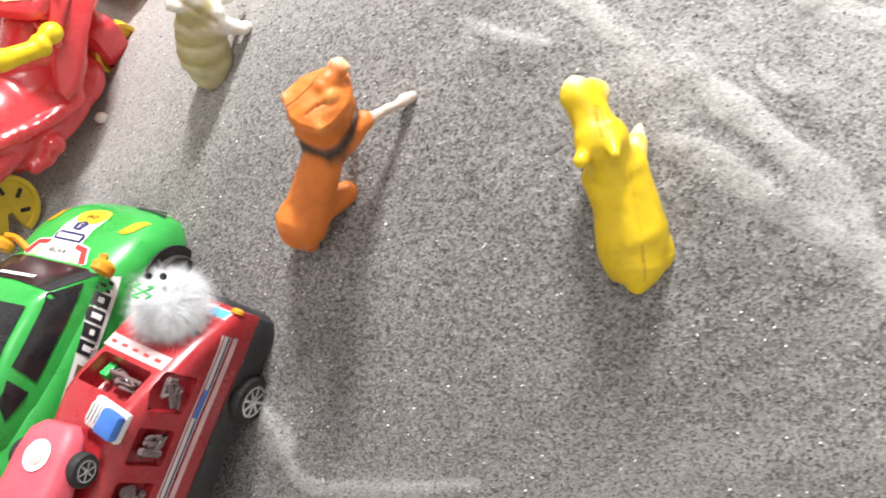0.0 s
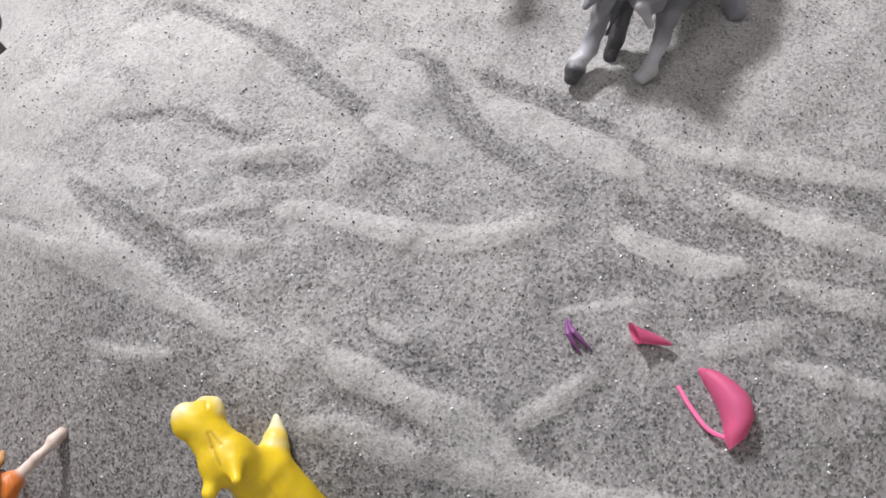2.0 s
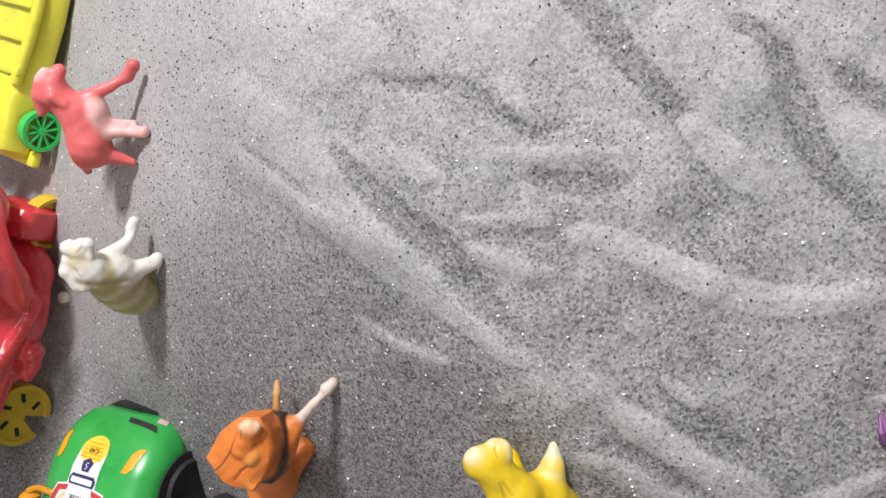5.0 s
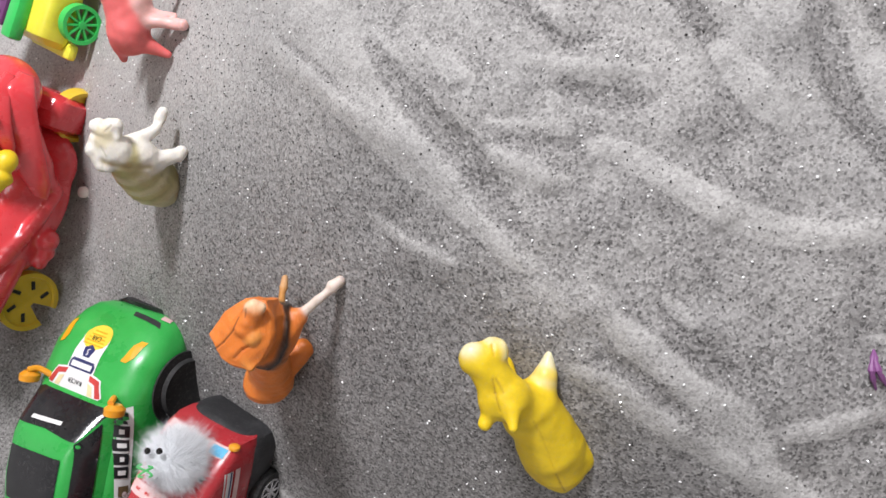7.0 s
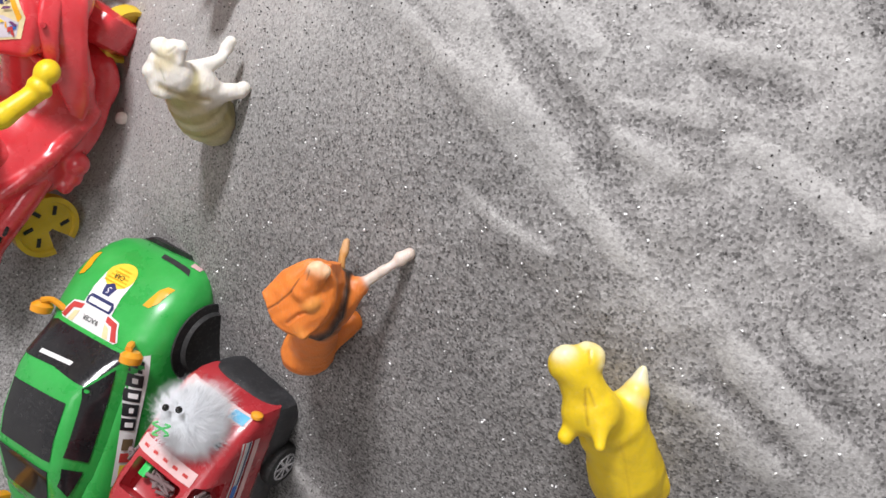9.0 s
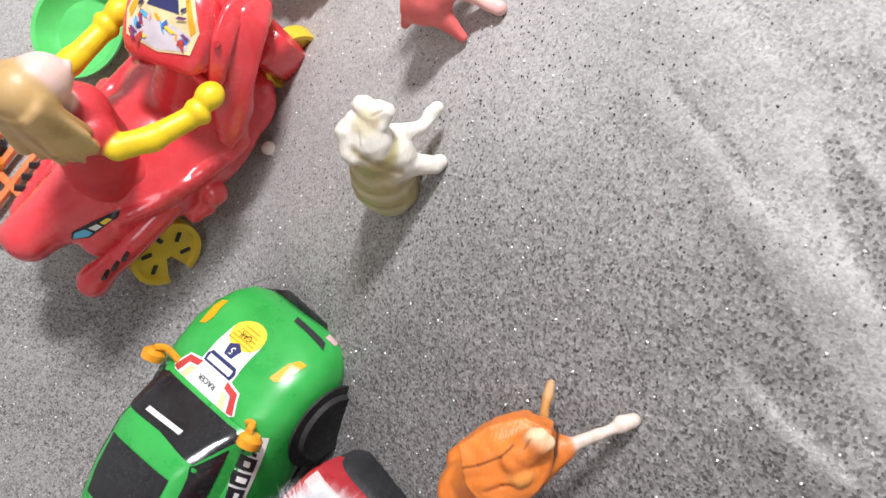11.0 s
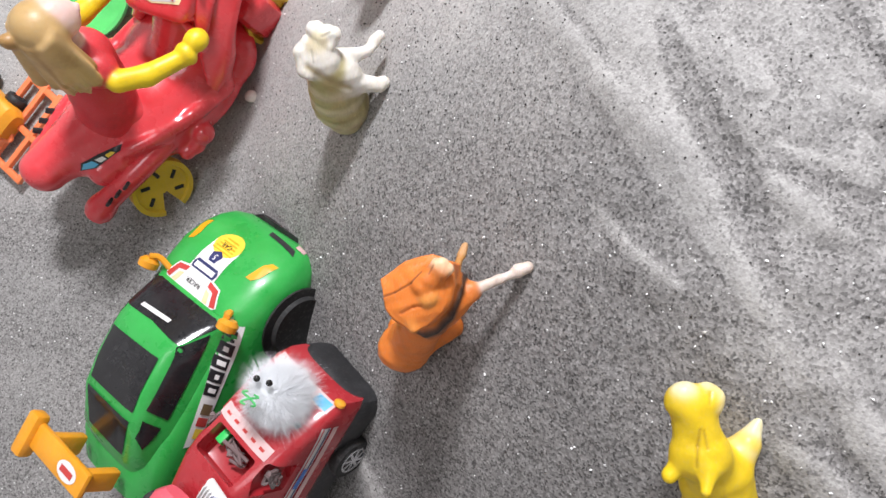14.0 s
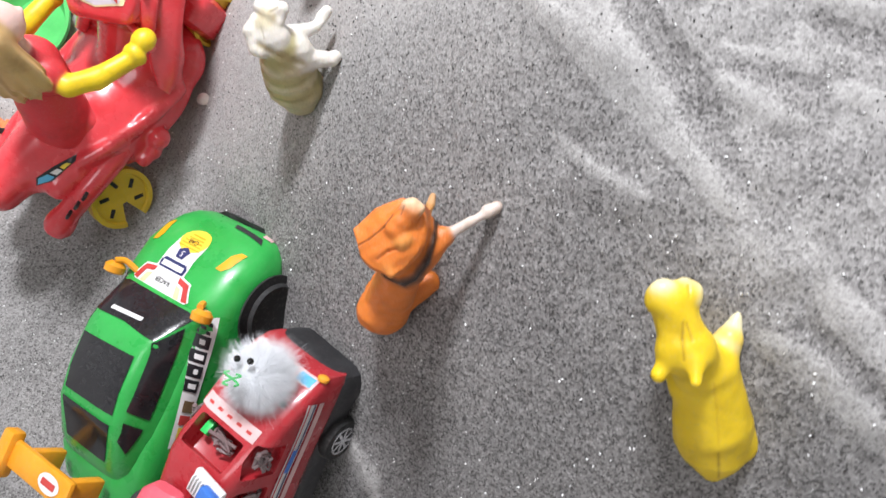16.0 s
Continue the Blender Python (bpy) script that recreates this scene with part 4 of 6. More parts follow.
def grey_elephant():
    g = level(0.36, 0.345)
    # Darker grey that paints the body's own shadow on to belly and far legs.
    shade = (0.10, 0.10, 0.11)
    figure("toy_elephant", [
        lump((0.402, 0.390, g + 0.040), (0.021, 0.036, 0.020), (0.85, 0.50, 0.02), GREY_C),
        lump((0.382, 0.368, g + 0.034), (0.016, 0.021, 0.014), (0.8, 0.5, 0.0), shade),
        lump((0.364, 0.378, g + 0.054), (0.016, 0.019, 0.019), (0.8, 0.5, 0.1), GREY_C),
        # long trunk, bent forward at the end
        limb((0.350, 0.372, g + 0.050), (0.338, 0.366, g + 0.032), 0.0074, 0.0052, GREY_C),
        limb((0.338, 0.366, g + 0.032), (0.328, 0.357, g + 0.014), 0.0052, 0.0042, GREY_C),
        limb((0.328, 0.357, g + 0.014), (0.319, 0.352, g + 0.010), 0.0044, 0.0050, LIGHT_C),
        limb((0.316, 0.349, g + 0.008), (0.314, 0.347, g + 0.006), 0.0052, 0.0046, DARK_C),
        # ears, tusk
        lump((0.356, 0.356, g + 0.050), (0.0045, 0.0120, 0.0170), (0.6, -0.5, 0.1), GREY_C),
        limb((0.351, 0.352, g + 0.042), (0.358, 0.348, g + 0.030), 0.0030, 0.0014, LIGHT_C),
        lump((0.342, 0.380, g + 0.052), (0.0045, 0.0120, 0.0170), (0.4, 0.8, 0.1), GREY_C),
        limb((0.336, 0.370, g + 0.046), (0.325, 0.364, g + 0.040), 0.0060, 0.0018, GREY_C),
        limb((0.344, 0.360, g + 0.042), (0.334, 0.352, g + 0.028), 0.0016, 0.0010, DARK_C),
        # legs; the far ones painted dark as if in the body's shade
        limb((0.376, 0.358, g + 0.034), (0.367, 0.347, g + 0.016), 0.0072, 0.0042, GREY_C),
        limb((0.367, 0.347, g + 0.016), (0.359, 0.339, g + 0.006), 0.0042, 0.0038, LIGHT_C),
        limb((0.357, 0.337, g + 0.005), (0.353, 0.336, g + 0.003), 0.0050, 0.0044, LIGHT_C),
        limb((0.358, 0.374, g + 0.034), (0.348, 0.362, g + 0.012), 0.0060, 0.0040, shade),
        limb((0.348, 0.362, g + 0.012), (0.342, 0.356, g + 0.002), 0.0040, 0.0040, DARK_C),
        limb((0.416, 0.382, g + 0.036), (0.424, 0.367, g + 0.010), 0.0105, 0.0062, GREY_C),
        limb((0.424, 0.367, g + 0.010), (0.427, 0.362, g + 0.002), 0.0062, 0.0060, GREY_C),
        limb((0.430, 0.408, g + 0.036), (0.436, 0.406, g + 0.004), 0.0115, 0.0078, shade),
        limb((0.436, 0.404, g + 0.052), (0.446, 0.404, g + 0.025), 0.0030, 0.0015, GREY_C),
    ], (0.37, 0.36, g), "grey plastic elephant with lowered trunk standing on the heap", "toy animal", "toy animals", mat=HAIRY_FIGURE, blend=0.0016, voxel=0.0008, ripple=0.0007, wave=420.0)


def far_animals():
    """Half-seen figures past the heap's crest."""
    g = level(0.30, 0.455)
    figure("toy_deer", [
        limb((0.300, 0.450, g), (0.304, 0.458, g + 0.030), 0.0042, 0.0055, TAN_C),
        limb((0.298, 0.448, g + 0.001), (0.301, 0.450, g + 0.004), 0.0056, 0.0050, TAN_C),
        limb((0.316, 0.466, g), (0.314, 0.468, g + 0.030), 0.0040, 0.0055, ORANGE_C),
        limb((0.335, 0.458, g), (0.334, 0.466, g + 0.030), 0.0042, 0.0060, TAN_C),
        limb((0.348, 0.474, g), (0.342, 0.474, g + 0.030), 0.0042, 0.0060, ORANGE_C),
        limb((0.305, 0.462, g + 0.038), (0.340, 0.470, g + 0.038), 0.0130, 0.0140, TAN_C),
        limb((0.302, 0.462, g + 0.044), (0.290, 0.462, g + 0.068), 0.0080, 0.0055, TAN_C),
        lump((0.286, 0.460, g + 0.072), (0.007, 0.012, 0.007), (-0.9, -0.2, -0.2), TAN_C),
    ], (0.32, 0.462, g), "tan and orange plastic deer standing on the far sand", "toy animal", "toy animals", blend=0.0022)
    g = level(-0.075, 0.65)
    dark, tan = (0.016, 0.014, 0.016), (0.07, 0.055, 0.04)
    figure("toy_gorilla", [
        lump((-0.078, 0.665, g + 0.048), (0.024, 0.030, 0.024), (0.7, -0.3, 0.3), dark),
        lump((-0.053, 0.647, g + 0.068), (0.015, 0.016, 0.016), (0.7, -0.5, 0.1), dark),
        limb((-0.061, 0.635, g + 0.050), (-0.035, 0.615, g + 0.024), 0.0100, 0.0075, dark),
        limb((-0.035, 0.615, g + 0.024), (-0.021, 0.599, g + 0.006), 0.0085, 0.0065, dark),
        limb((-0.021, 0.599, g + 0.008), (-0.017, 0.595, g + 0.006), 0.0080, 0.0070, dark),
        limb((-0.060, 0.640, g + 0.060), (-0.052, 0.630, g + 0.050), 0.0085, 0.0060, tan),
        limb((-0.093, 0.641, g + 0.044), (-0.077, 0.615, g + 0.010), 0.0115, 0.0090, dark),
        limb((-0.087, 0.631, g + 0.044), (-0.077, 0.615, g + 0.028), 0.0085, 0.0065, tan),
        limb((-0.077, 0.615, g + 0.008), (-0.069, 0.607, g - 0.002), 0.0100, 0.0085, dark),
        limb((-0.101, 0.677, g + 0.034), (-0.097, 0.677, g - 0.010), 0.0120, 0.0105, dark),
    ], (-0.075, 0.650, g), "black and dark brown plastic gorilla beyond the crest of the heap", "toy animal", "toy animals", blend=0.003)


orange_lion()
yellow_hippo()
white_sheepdog()
pink_dog()
grey_elephant()
far_animals()


# ---- wheels ----
def wheel(parent, at, radius, width, tyre_mat, rim_mat, spokes=6, name="wheel", tilt=None, side=1):
    """A wheel about the x axis with a hub, open spokes and a rim."""
    root = new(name, mesh_from(name, lathe([(radius * 0.62, -width / 2), (radius * 0.93, -width / 2), (radius, -width * 0.32), (radius, width * 0.32), (radius * 0.93, width / 2), (radius * 0.62, width / 2)], n=32), tyre_mat))
    root.parent = parent
    root.matrix_local = Matrix.Translation(at) @ (tilt or Matrix.Identity(4))
    face = side * width / 2
    part("rim", join(lathe([(radius * 0.66, face - side * 0.001), (radius * 0.66, face + side * 0.0006), (radius * 0.56, face + side * 0.0006), (radius * 0.54, face - side * 0.0015), (0.0004, face - side * 0.0015)], n=28),
                     lathe([(radius * 0.17, face - side * 0.002), (radius * 0.17, face + side * 0.0008), (0.0004, face + side * 0.0012)], n=14),
                     *[box(0.0014, radius * 0.62, radius * 0.13, turn=pose(0, 0, 0, 360 * k / spokes) @ pose(face, radius * 0.31, 0)) for k in range(spokes)]), rim_mat, root)
    return root


# ---- the green car ----
def green_car():
    m = axes((0.908, -0.283, 0.31), (0.22, 0.97, -0.03), (-0.245, 0.15, 0.035))
    car = thing("toy_car", m, "green plastic toy racing car with orange mirrors and stickers", "toy car")
    cx = 0.002
    rings = []
    for y, w, z0, z1, p in ((-0.112, 0.036, 0.020, 0.052, 3), (-0.106, 0.044, 0.013, 0.066, 3.5), (-0.085, 0.049, 0.010, 0.076, 4), (-0.05, 0.051, 0.009, 0.079, 4.5), (0.0, 0.052, 0.009, 0.079, 4.5),
                            (0.035, 0.054, 0.009, 0.079, 4.2), (0.055, 0.055, 0.010, 0.076, 3.8), (0.075, 0.055, 0.011, 0.070, 3.6), (0.090, 0.052, 0.013, 0.061, 3.4), (0.100, 0.048, 0.016, 0.052, 3.0), (0.107, 0.041, 0.020, 0.043, 2.7), (0.111, 0.028, 0.024, 0.036, 2.4)):
        left = 0.004 * min(1, max(0, (y + 0.01) / 0.06))
        rings.append(slab_ring(y, cx - w - left, cx + w - left * 0.3, z0, z1, p, 40, 0.92))
    shell = loft(rings)
    body = part("body", shell.copy(), GREEN, car)
    cabin_rings = [slab_ring(y, cx - w, cx + w, 0.060, z, p, 40, t) for y, w, z, p, t in ((-0.086, 0.034, 0.074, 4, 0.80), (-0.074, 0.041, 0.086, 5, 0.74), (-0.045, 0.0455, 0.1005, 6, 0.70), (-0.020, 0.0465, 0.1045, 6, 0.68), (0.010, 0.0465, 0.1040, 6, 0.68), (0.020, 0.0465, 0.1000, 6, 0.70), (0.034, 0.0455, 0.0890, 6, 0.78), (0.046, 0.0440, 0.0785, 5, 0.90))]
    cabin_shell = loft(cabin_rings)
    cabin = part("cabin", cabin_shell.copy(), GREEN, car)
    top = lambda x, y, tilt=0, turn=0: pose(x, y, 0.12, tilt, 0, turn)
    down = Matrix.Identity(4)
    # glazing: smoked panels set into the roof, the screen and the flanks
    part("windscreen", decal(cabin_shell, top(cx, 0.032), [(-0.040, 0.012), (0.040, 0.012), (0.031, -0.0125), (0.0, -0.0105), (-0.031, -0.0125)], 0.0008), GLASS_DARK, cabin, "smoked black windscreen")
    part("roof_panel", decal(cabin_shell, top(cx, -0.016), [(-0.027, 0.019), (0.026, 0.022), (0.027, -0.020), (-0.024, -0.021)], 0.0008), GLASS_DARK, cabin, "smoked black roof panel")
    part("rear_window", decal(cabin_shell, top(cx, -0.057), [(-0.024, 0.014), (0.027, 0.014), (0.024, -0.014), (-0.018, -0.013)], 0.0008), GLASS_DARK, cabin, "smoked black rear window")
    for side in (1, -1):
        flank = axes((0, side, 0), (0, 0, 1), (cx + side * 0.06, 0, 0.0))
        part("side_window", decal(cabin_shell, flank, [(s * side, z) for s, z in ((0.034, 0.083), (0.018, 0.0985), (-0.030, 0.0975), (-0.033, 0.081))], 0.0008), GLASS_DARK, cabin, "smoked black side window")
        part("quarter_window", decal(cabin_shell, flank, [(s * side, z) for s, z in ((-0.040, 0.082), (-0.038, 0.096), (-0.052, 0.093), (-0.060, 0.084))], 0.0008), GLASS_DARK, cabin, "smoked black quarter window")
        mirror = part("mirror", join(tube(smooth_line([(cx + side * 0.034, 0.050, 0.074), (cx + side * 0.042, 0.054, 0.081), (cx + side * 0.046, 0.052, 0.087)], 4), 0.0024, 8), loft([[(cx + side * 0.046 + 0.0066 * r * math.cos(a) + side * 0.0012, 0.046 + y, 0.083 + 0.0085 * r * math.sin(a)) for a in [2 * math.pi * k / 16 for k in range(16)]] for y, r in ((-0.004, 0.55), (-0.0028, 0.95), (0.002, 1.0), (0.0050, 0.6))])), ORANGE, car, "orange wing mirror")
        # wheels in black arches
        for y in (0.060, -0.066):
            part("wheel_arch", lathe([(0.0300, side * 0.0006), (0.0300, side * 0.0022), (0.0004, side * 0.0022)], (cx + side * 0.0525, y, 0.026), n=30), BLACK, body, "black wheel arch")
            part("wheel", lathe([(0.0004, side * 0.0072), (0.0190, side * 0.0078), (0.0225, side * 0.0086), (0.0242, side * 0.0060), (0.0245, 0.0), (0.0242, -side * 0.0060), (0.0225, -side * 0.0086), (0.0004, -side * 0.0086)], (cx + side * 0.049, y, 0.024), n=36), RUBBER, car, "plain black wheel")
        part("headlight", decal(shell, top(cx - 0.004 + side * 0.0365, 0.085, turn=-side * 14), [(-0.0032, -0.009), (0.0016, -0.008), (0.0038, -0.003), (0.0032, 0.009), (-0.0016, 0.008), (-0.0038, 0.003)], 0.0006), ORANGE_STICKER, body, "orange headlight sticker")
        part("side_sticker", decal(shell, axes((0, side, 0), (0, 0, 1), (cx + side * 0.06, 0, 0)), [(s * side, z) for s, z in ((0.042, 0.078), (0.048, 0.066), (-0.046, 0.050), (-0.050, 0.062))], 0.0006), WHITE_STICKER, body, "white side sticker with dark print")
        # printed shapes: a chequer, four outlined blocks, a picture and a yellow flash
        marks = [(0.041 - 0.0028 * (k % 3), 0.0752 - 0.0028 * (k // 3), 0.0024, 0.0024, BLACK_STICKER, 0.0010) for k in range(9) if k % 2 == 0]
        for k in range(4):
            s, z = 0.0285 - 0.0105 * k, 0.0708 - 0.0018 * k
            marks += [(s, z, 0.0088, 0.0100, BLACK_STICKER, 0.0010), (s, z, 0.0036, 0.0056 if k % 2 else 0.0030, WHITE_STICKER, 0.0014)]
        marks += [(-0.018, 0.0610, 0.0085, 0.0080, LEAF, 0.0010), (-0.028, 0.0592, 0.0070, 0.0085, RED_STICKER, 0.0010), (-0.0375, 0.0572, 0.0080, 0.0070, YELLOW_STICKER, 0.0010)]
        for s, z, w, h, mat, lift in marks:
            part("print", decal(shell, axes((0, side, 0), (0, 0, 1), (cx + side * 0.06, 0, 0)), [(side * (s + u), z + v + u * 0.17) for u, v in oblong(w, h)], lift, 2), mat, body)
    # bonnet sticker
    part("bonnet_sticker", decal(shell, top(cx - 0.005, 0.062), [(-0.0135, 0.025), (-0.0095, 0.031), (0, 0.034), (0.0095, 0.031), (0.0135, 0.025), (0.0145, 0.0), (0.024, -0.002), (0.030, -0.014), (0.026, -0.017), (-0.026, -0.017), (-0.030, -0.014), (-0.024, -0.002), (-0.0145, 0.0)], 0.0005), WHITE_STICKER, body, "white racing sticker on the bonnet")
    part("arch_sticker", decal(shell, top(cx - 0.005, 0.0870), oval(0.0265, 0.0180, 20), 0.00065), YELLOW_STICKER, body, "yellow arch on the bonnet sticker")
    for k in range(5):
        part("yellow_stripe", decal(shell, top(cx - 0.005, 0.0815 + 0.0024 * k), oblong(0.0215 - 0.0022 * k, 0.0009), 0.0009, 1), ORANGE_STICKER, body)
    for side in (1, -1):
        part("flame_sticker", decal(shell, top(cx - 0.005, 0.062), [(side * x, y) for x, y in ((0.012, -0.001), (0.023, -0.003), (0.029, -0.0145), (0.024, -0.0155), (0.020, -0.0065), (0.013, -0.005))], 0.0008), RED_STICKER, body)
        part("flame_sticker", decal(shell, top(cx - 0.005, 0.062), [(side * x, y) for x, y in ((0.013, -0.0065), (0.018, -0.008), (0.021, -0.0155), (0.016, -0.0155))], 0.0008, 2), CREAM_STICKER, body)
    part("badge_print", decal(shell, top(cx - 0.005, 0.0765), [(-0.0055, 0.002), (0, 0.005), (0.0055, 0.002), (0.0035, -0.0045), (-0.0035, -0.0045)], 0.0008, 2), NAVY_STICKER, body)
    part("number_print", words(shell, top(cx - 0.005, 0.0763, turn=180), "5", 0.0065, 0.0011), WHITE_STICKER, body)
    part("word_print", words(shell, top(cx - 0.005, 0.0865, turn=180), "CAR", 0.0050, 0.0012), BLACK_STICKER, body)
    part("brand_bar", decal(shell, top(cx - 0.005, 0.0655), [(-0.0125, -0.0035), (0.0125, -0.0035), (0.0135, 0.001), (0.0110, 0.0042), (-0.0110, 0.0042), (-0.0135, 0.001)], 0.0009, 2), NAVY_STICKER, body)
    part("brand_bar", decal(shell, top(cx - 0.005, 0.0655), oblong(0.0215, 0.0040), 0.0012, 2), WHITE_STICKER, body)
    part("word_print", words(shell, top(cx - 0.005, 0.0535, turn=180), "RACER", 0.0050, 0.0011), BLACK_STICKER, body)
    part("screen_bar", decal(cabin_shell, top(cx - 0.004, 0.0265, turn=4), oblong(0.030, 0.0026), 0.0013, 2), WHITE_STICKER, cabin, "white printed strip on the windscreen")
    part("grille", decal(shell, pose(cx + 0.020, 0.13, 0.050, -70, 0, 0), [(-0.016, 0.003), (0.012, 0.002), (0.016, -0.003), (-0.014, -0.002)], 0.0006), DARK_GREY, body, "dark grille slot")
    part("front_print", decal(shell, pose(cx + 0.040, 0.12, 0.040, -60, 25, -25), oblong(0.008, 0.006), 0.0006, 2), PINK_STICKER, body)
    part("bumper", loft([slab_ring(y, cx - w, cx + w, 0.004, z, 4, 32) for y, w, z in ((-0.114, 0.034, 0.018), (-0.104, 0.050, 0.020), (0.0, 0.0515, 0.018), (0.060, 0.056, 0.018), (0.090, 0.054, 0.022), (0.106, 0.046, 0.026), (0.1145, 0.028, 0.028))]), BLACK, car, "black lower bumper")
    # rear wing
    wing = part("rear_wing", join(box(0.066, 0.020, 0.006, (cx - 0.002, -0.092, 0.110), 0.0025), box(0.008, 0.016, 0.030, (cx - 0.022, -0.092, 0.095), 0.002), box(0.008, 0.016, 0.030, (cx + 0.022, -0.092, 0.095), 0.002), box(0.012, 0.034, 0.012, (cx - 0.038, -0.094, 0.112), 0.003)), ORANGE, car, "orange rear wing")
    wing_shell = box(0.066, 0.020, 0.006, (cx - 0.002, -0.092, 0.110), 0.0025)
    part("badge", decal(wing_shell, pose(cx + 0.012, -0.092, 0.13), oval(0.022, 0.013), 0.0006, 2), WHITE_STICKER, wing, "white oval badge")
    part("badge_bar", decal(wing_shell, pose(cx + 0.012, -0.092, 0.13), oblong(0.014, 0.0045), 0.0011, 2), RED_STICKER, wing)


green_car()


# ---- the red truck, with the small car and the fluffy toy on it ----
TRUCK = axes((0.87, -0.40, 0.28), (0.34, 0.90, 0.25), (-0.158, 0.115, 0.060))


def red_truck():
    truck = thing("toy_truck", TRUCK, "red plastic toy rescue truck with open windows and stickers", "toy truck")
    cx = 0.0085
    part("chassis", loft([slab_ring(y, cx - w, cx + w, 0.000, z, 3.4, 36) for y, w, z in ((-0.100, 0.033, 0.026), (-0.060, 0.0315, 0.030), (0.030, 0.0315, 0.032), (0.044, 0.0338, 0.040), (0.056, 0.0355, 0.040), (0.064, 0.0350, 0.041), (0.0700, 0.0325, 0.040), (0.0728, 0.027, 0.036), (0.0738, 0.020, 0.032))]), DARK_GREY, truck, "dark grey chassis and bumper")
    shell = loft([slab_ring(y, cx - w, cx + w, 0.026, z, 6, 40, t) for y, w, z, t in ((-0.098, 0.0325, 0.098, 0.84), (-0.092, 0.0338, 0.104, 0.84), (-0.004, 0.0343, 0.106, 0.84), (0.006, 0.0343, 0.102, 0.86), (0.026, 0.0343, 0.089, 0.92), (0.046, 0.0343, 0.076, 0.94), (0.066, 0.0335, 0.058, 0.97), (0.0715, 0.0315, 0.050, 0.97))])
    rake = Matrix.Rotation(math.radians(-36), 4, "X")
    holes = [box(0.040, 0.022, 0.026, (cx - 0.001, 0.0105, 0.092), 0.002, 2, rake)]
    holes += [box(0.013, wide, 0.028, (cx + side * 0.0312, mid, 0.081), 0.002) for side in (1, -1) for mid, wide in ((0.0155, 0.023), (-0.017, 0.022), (-0.049, 0.022))]
    body = part("body", carve(shell.copy(), *holes), TRUCK_RED, truck)
    top = lambda x, y, turn=0: pose(x, y, 0.13, 0, 0, turn)
    part("label_strip", decal(shell, top(cx - 0.002, 0.0300), oblong(0.050, 0.0080), 0.0006), PINK_STICKER, body, "faded white label strip")
    for k in range(5):
        part("print_bar", decal(shell, top(cx - 0.020 + 0.009 * k, 0.0300), oblong(0.0042, 0.0016), 0.0010, 1), RED_STICKER, body)
    part("front_strip", decal(shell, top(cx, 0.0665), oblong(0.057, 0.0062), 0.0006), PINK_STICKER, body, "white front strip")
    for x, mat in ((-0.016, WHITE_STICKER), (0.0205, SKY_STICKER), (0.004, WHITE_STICKER)):
        part("strip_print", decal(shell, top(cx + x, 0.0665), oblong(0.0125, 0.0046), 0.0010, 1), mat, body)
    rng = random.Random(12)

    def fittings(at, spread, count):
        """Crumpled clear plastic seen inside an opening."""
        for _ in range(count):
            line = [tuple(at[k] + rng.uniform(-1, 1) * spread[k] for k in range(3)) for _ in range(4)]
            part("interior_fitting", tube(smooth_line(line, 4), rng.uniform(0.0009, 0.0022), 8), CLEAR, truck, "clear plastic interior fitting")

    fittings((cx - 0.001, 0.0115, 0.086), (0.011, 0.005, 0.004), 7)
    part("interior_fitting", box(0.006, 0.010, 0.006, (cx - 0.016, 0.012, 0.085), 0.001, 2, rake), BRIGHT_GREEN, truck, "green interior fitting")
    # No real opening: a black patch gives the hole its darkness.
    part("vent_hole", decal(shell, top(cx + 0.021, 0.051), oval(0.0055, 0.0035, 12), 0.0006, 2), BLACK, body, "small dark hole in the bonnet")
    for side in (1, -1):
        flank = axes((0, side, 0), (0, 0, 1), (cx + side * 0.06, 0, 0))
        for mid in (0.0155, -0.017, -0.049):
            fittings((cx + side * 0.0298, mid, 0.080), (0.002, 0.008, 0.009), 6)
        for z, h, mat in ((0.0575, 0.0080, WHITE_STICKER), (0.0555, 0.0016, NAVY_STICKER), (0.0600, 0.0012, RED_STICKER), (0.0490, 0.0045, PINK_STICKER)):
            part("stripe", decal(shell, flank, [(side * (-0.012 + u), z + v) for u, v in oblong(0.134, h)], 0.0006 + (0.0004 if h < 0.002 else 0), 4), mat, body)
        part("stripe_print", decal(shell, flank, [(side * (0.012 + u), 0.0575 + v) for u, v in oblong(0.018, 0.004)], 0.0013, 2), BLUE_STICKER, body)
        for y in (0.018, -0.072):
            wheel(truck, (cx + side * 0.0305, y, 0.010), 0.0165, 0.012, RUBBER, SILVER, 8, side=side)
        if side > 0:
            part("lamp", lathe([(0.0040, 0.0), (0.0040, 0.002), (0.0022, 0.0032)], (cx + side * 0.0285, 0.0695, 0.0505), "Y", 14), ORANGE, truck, "orange corner lamp")


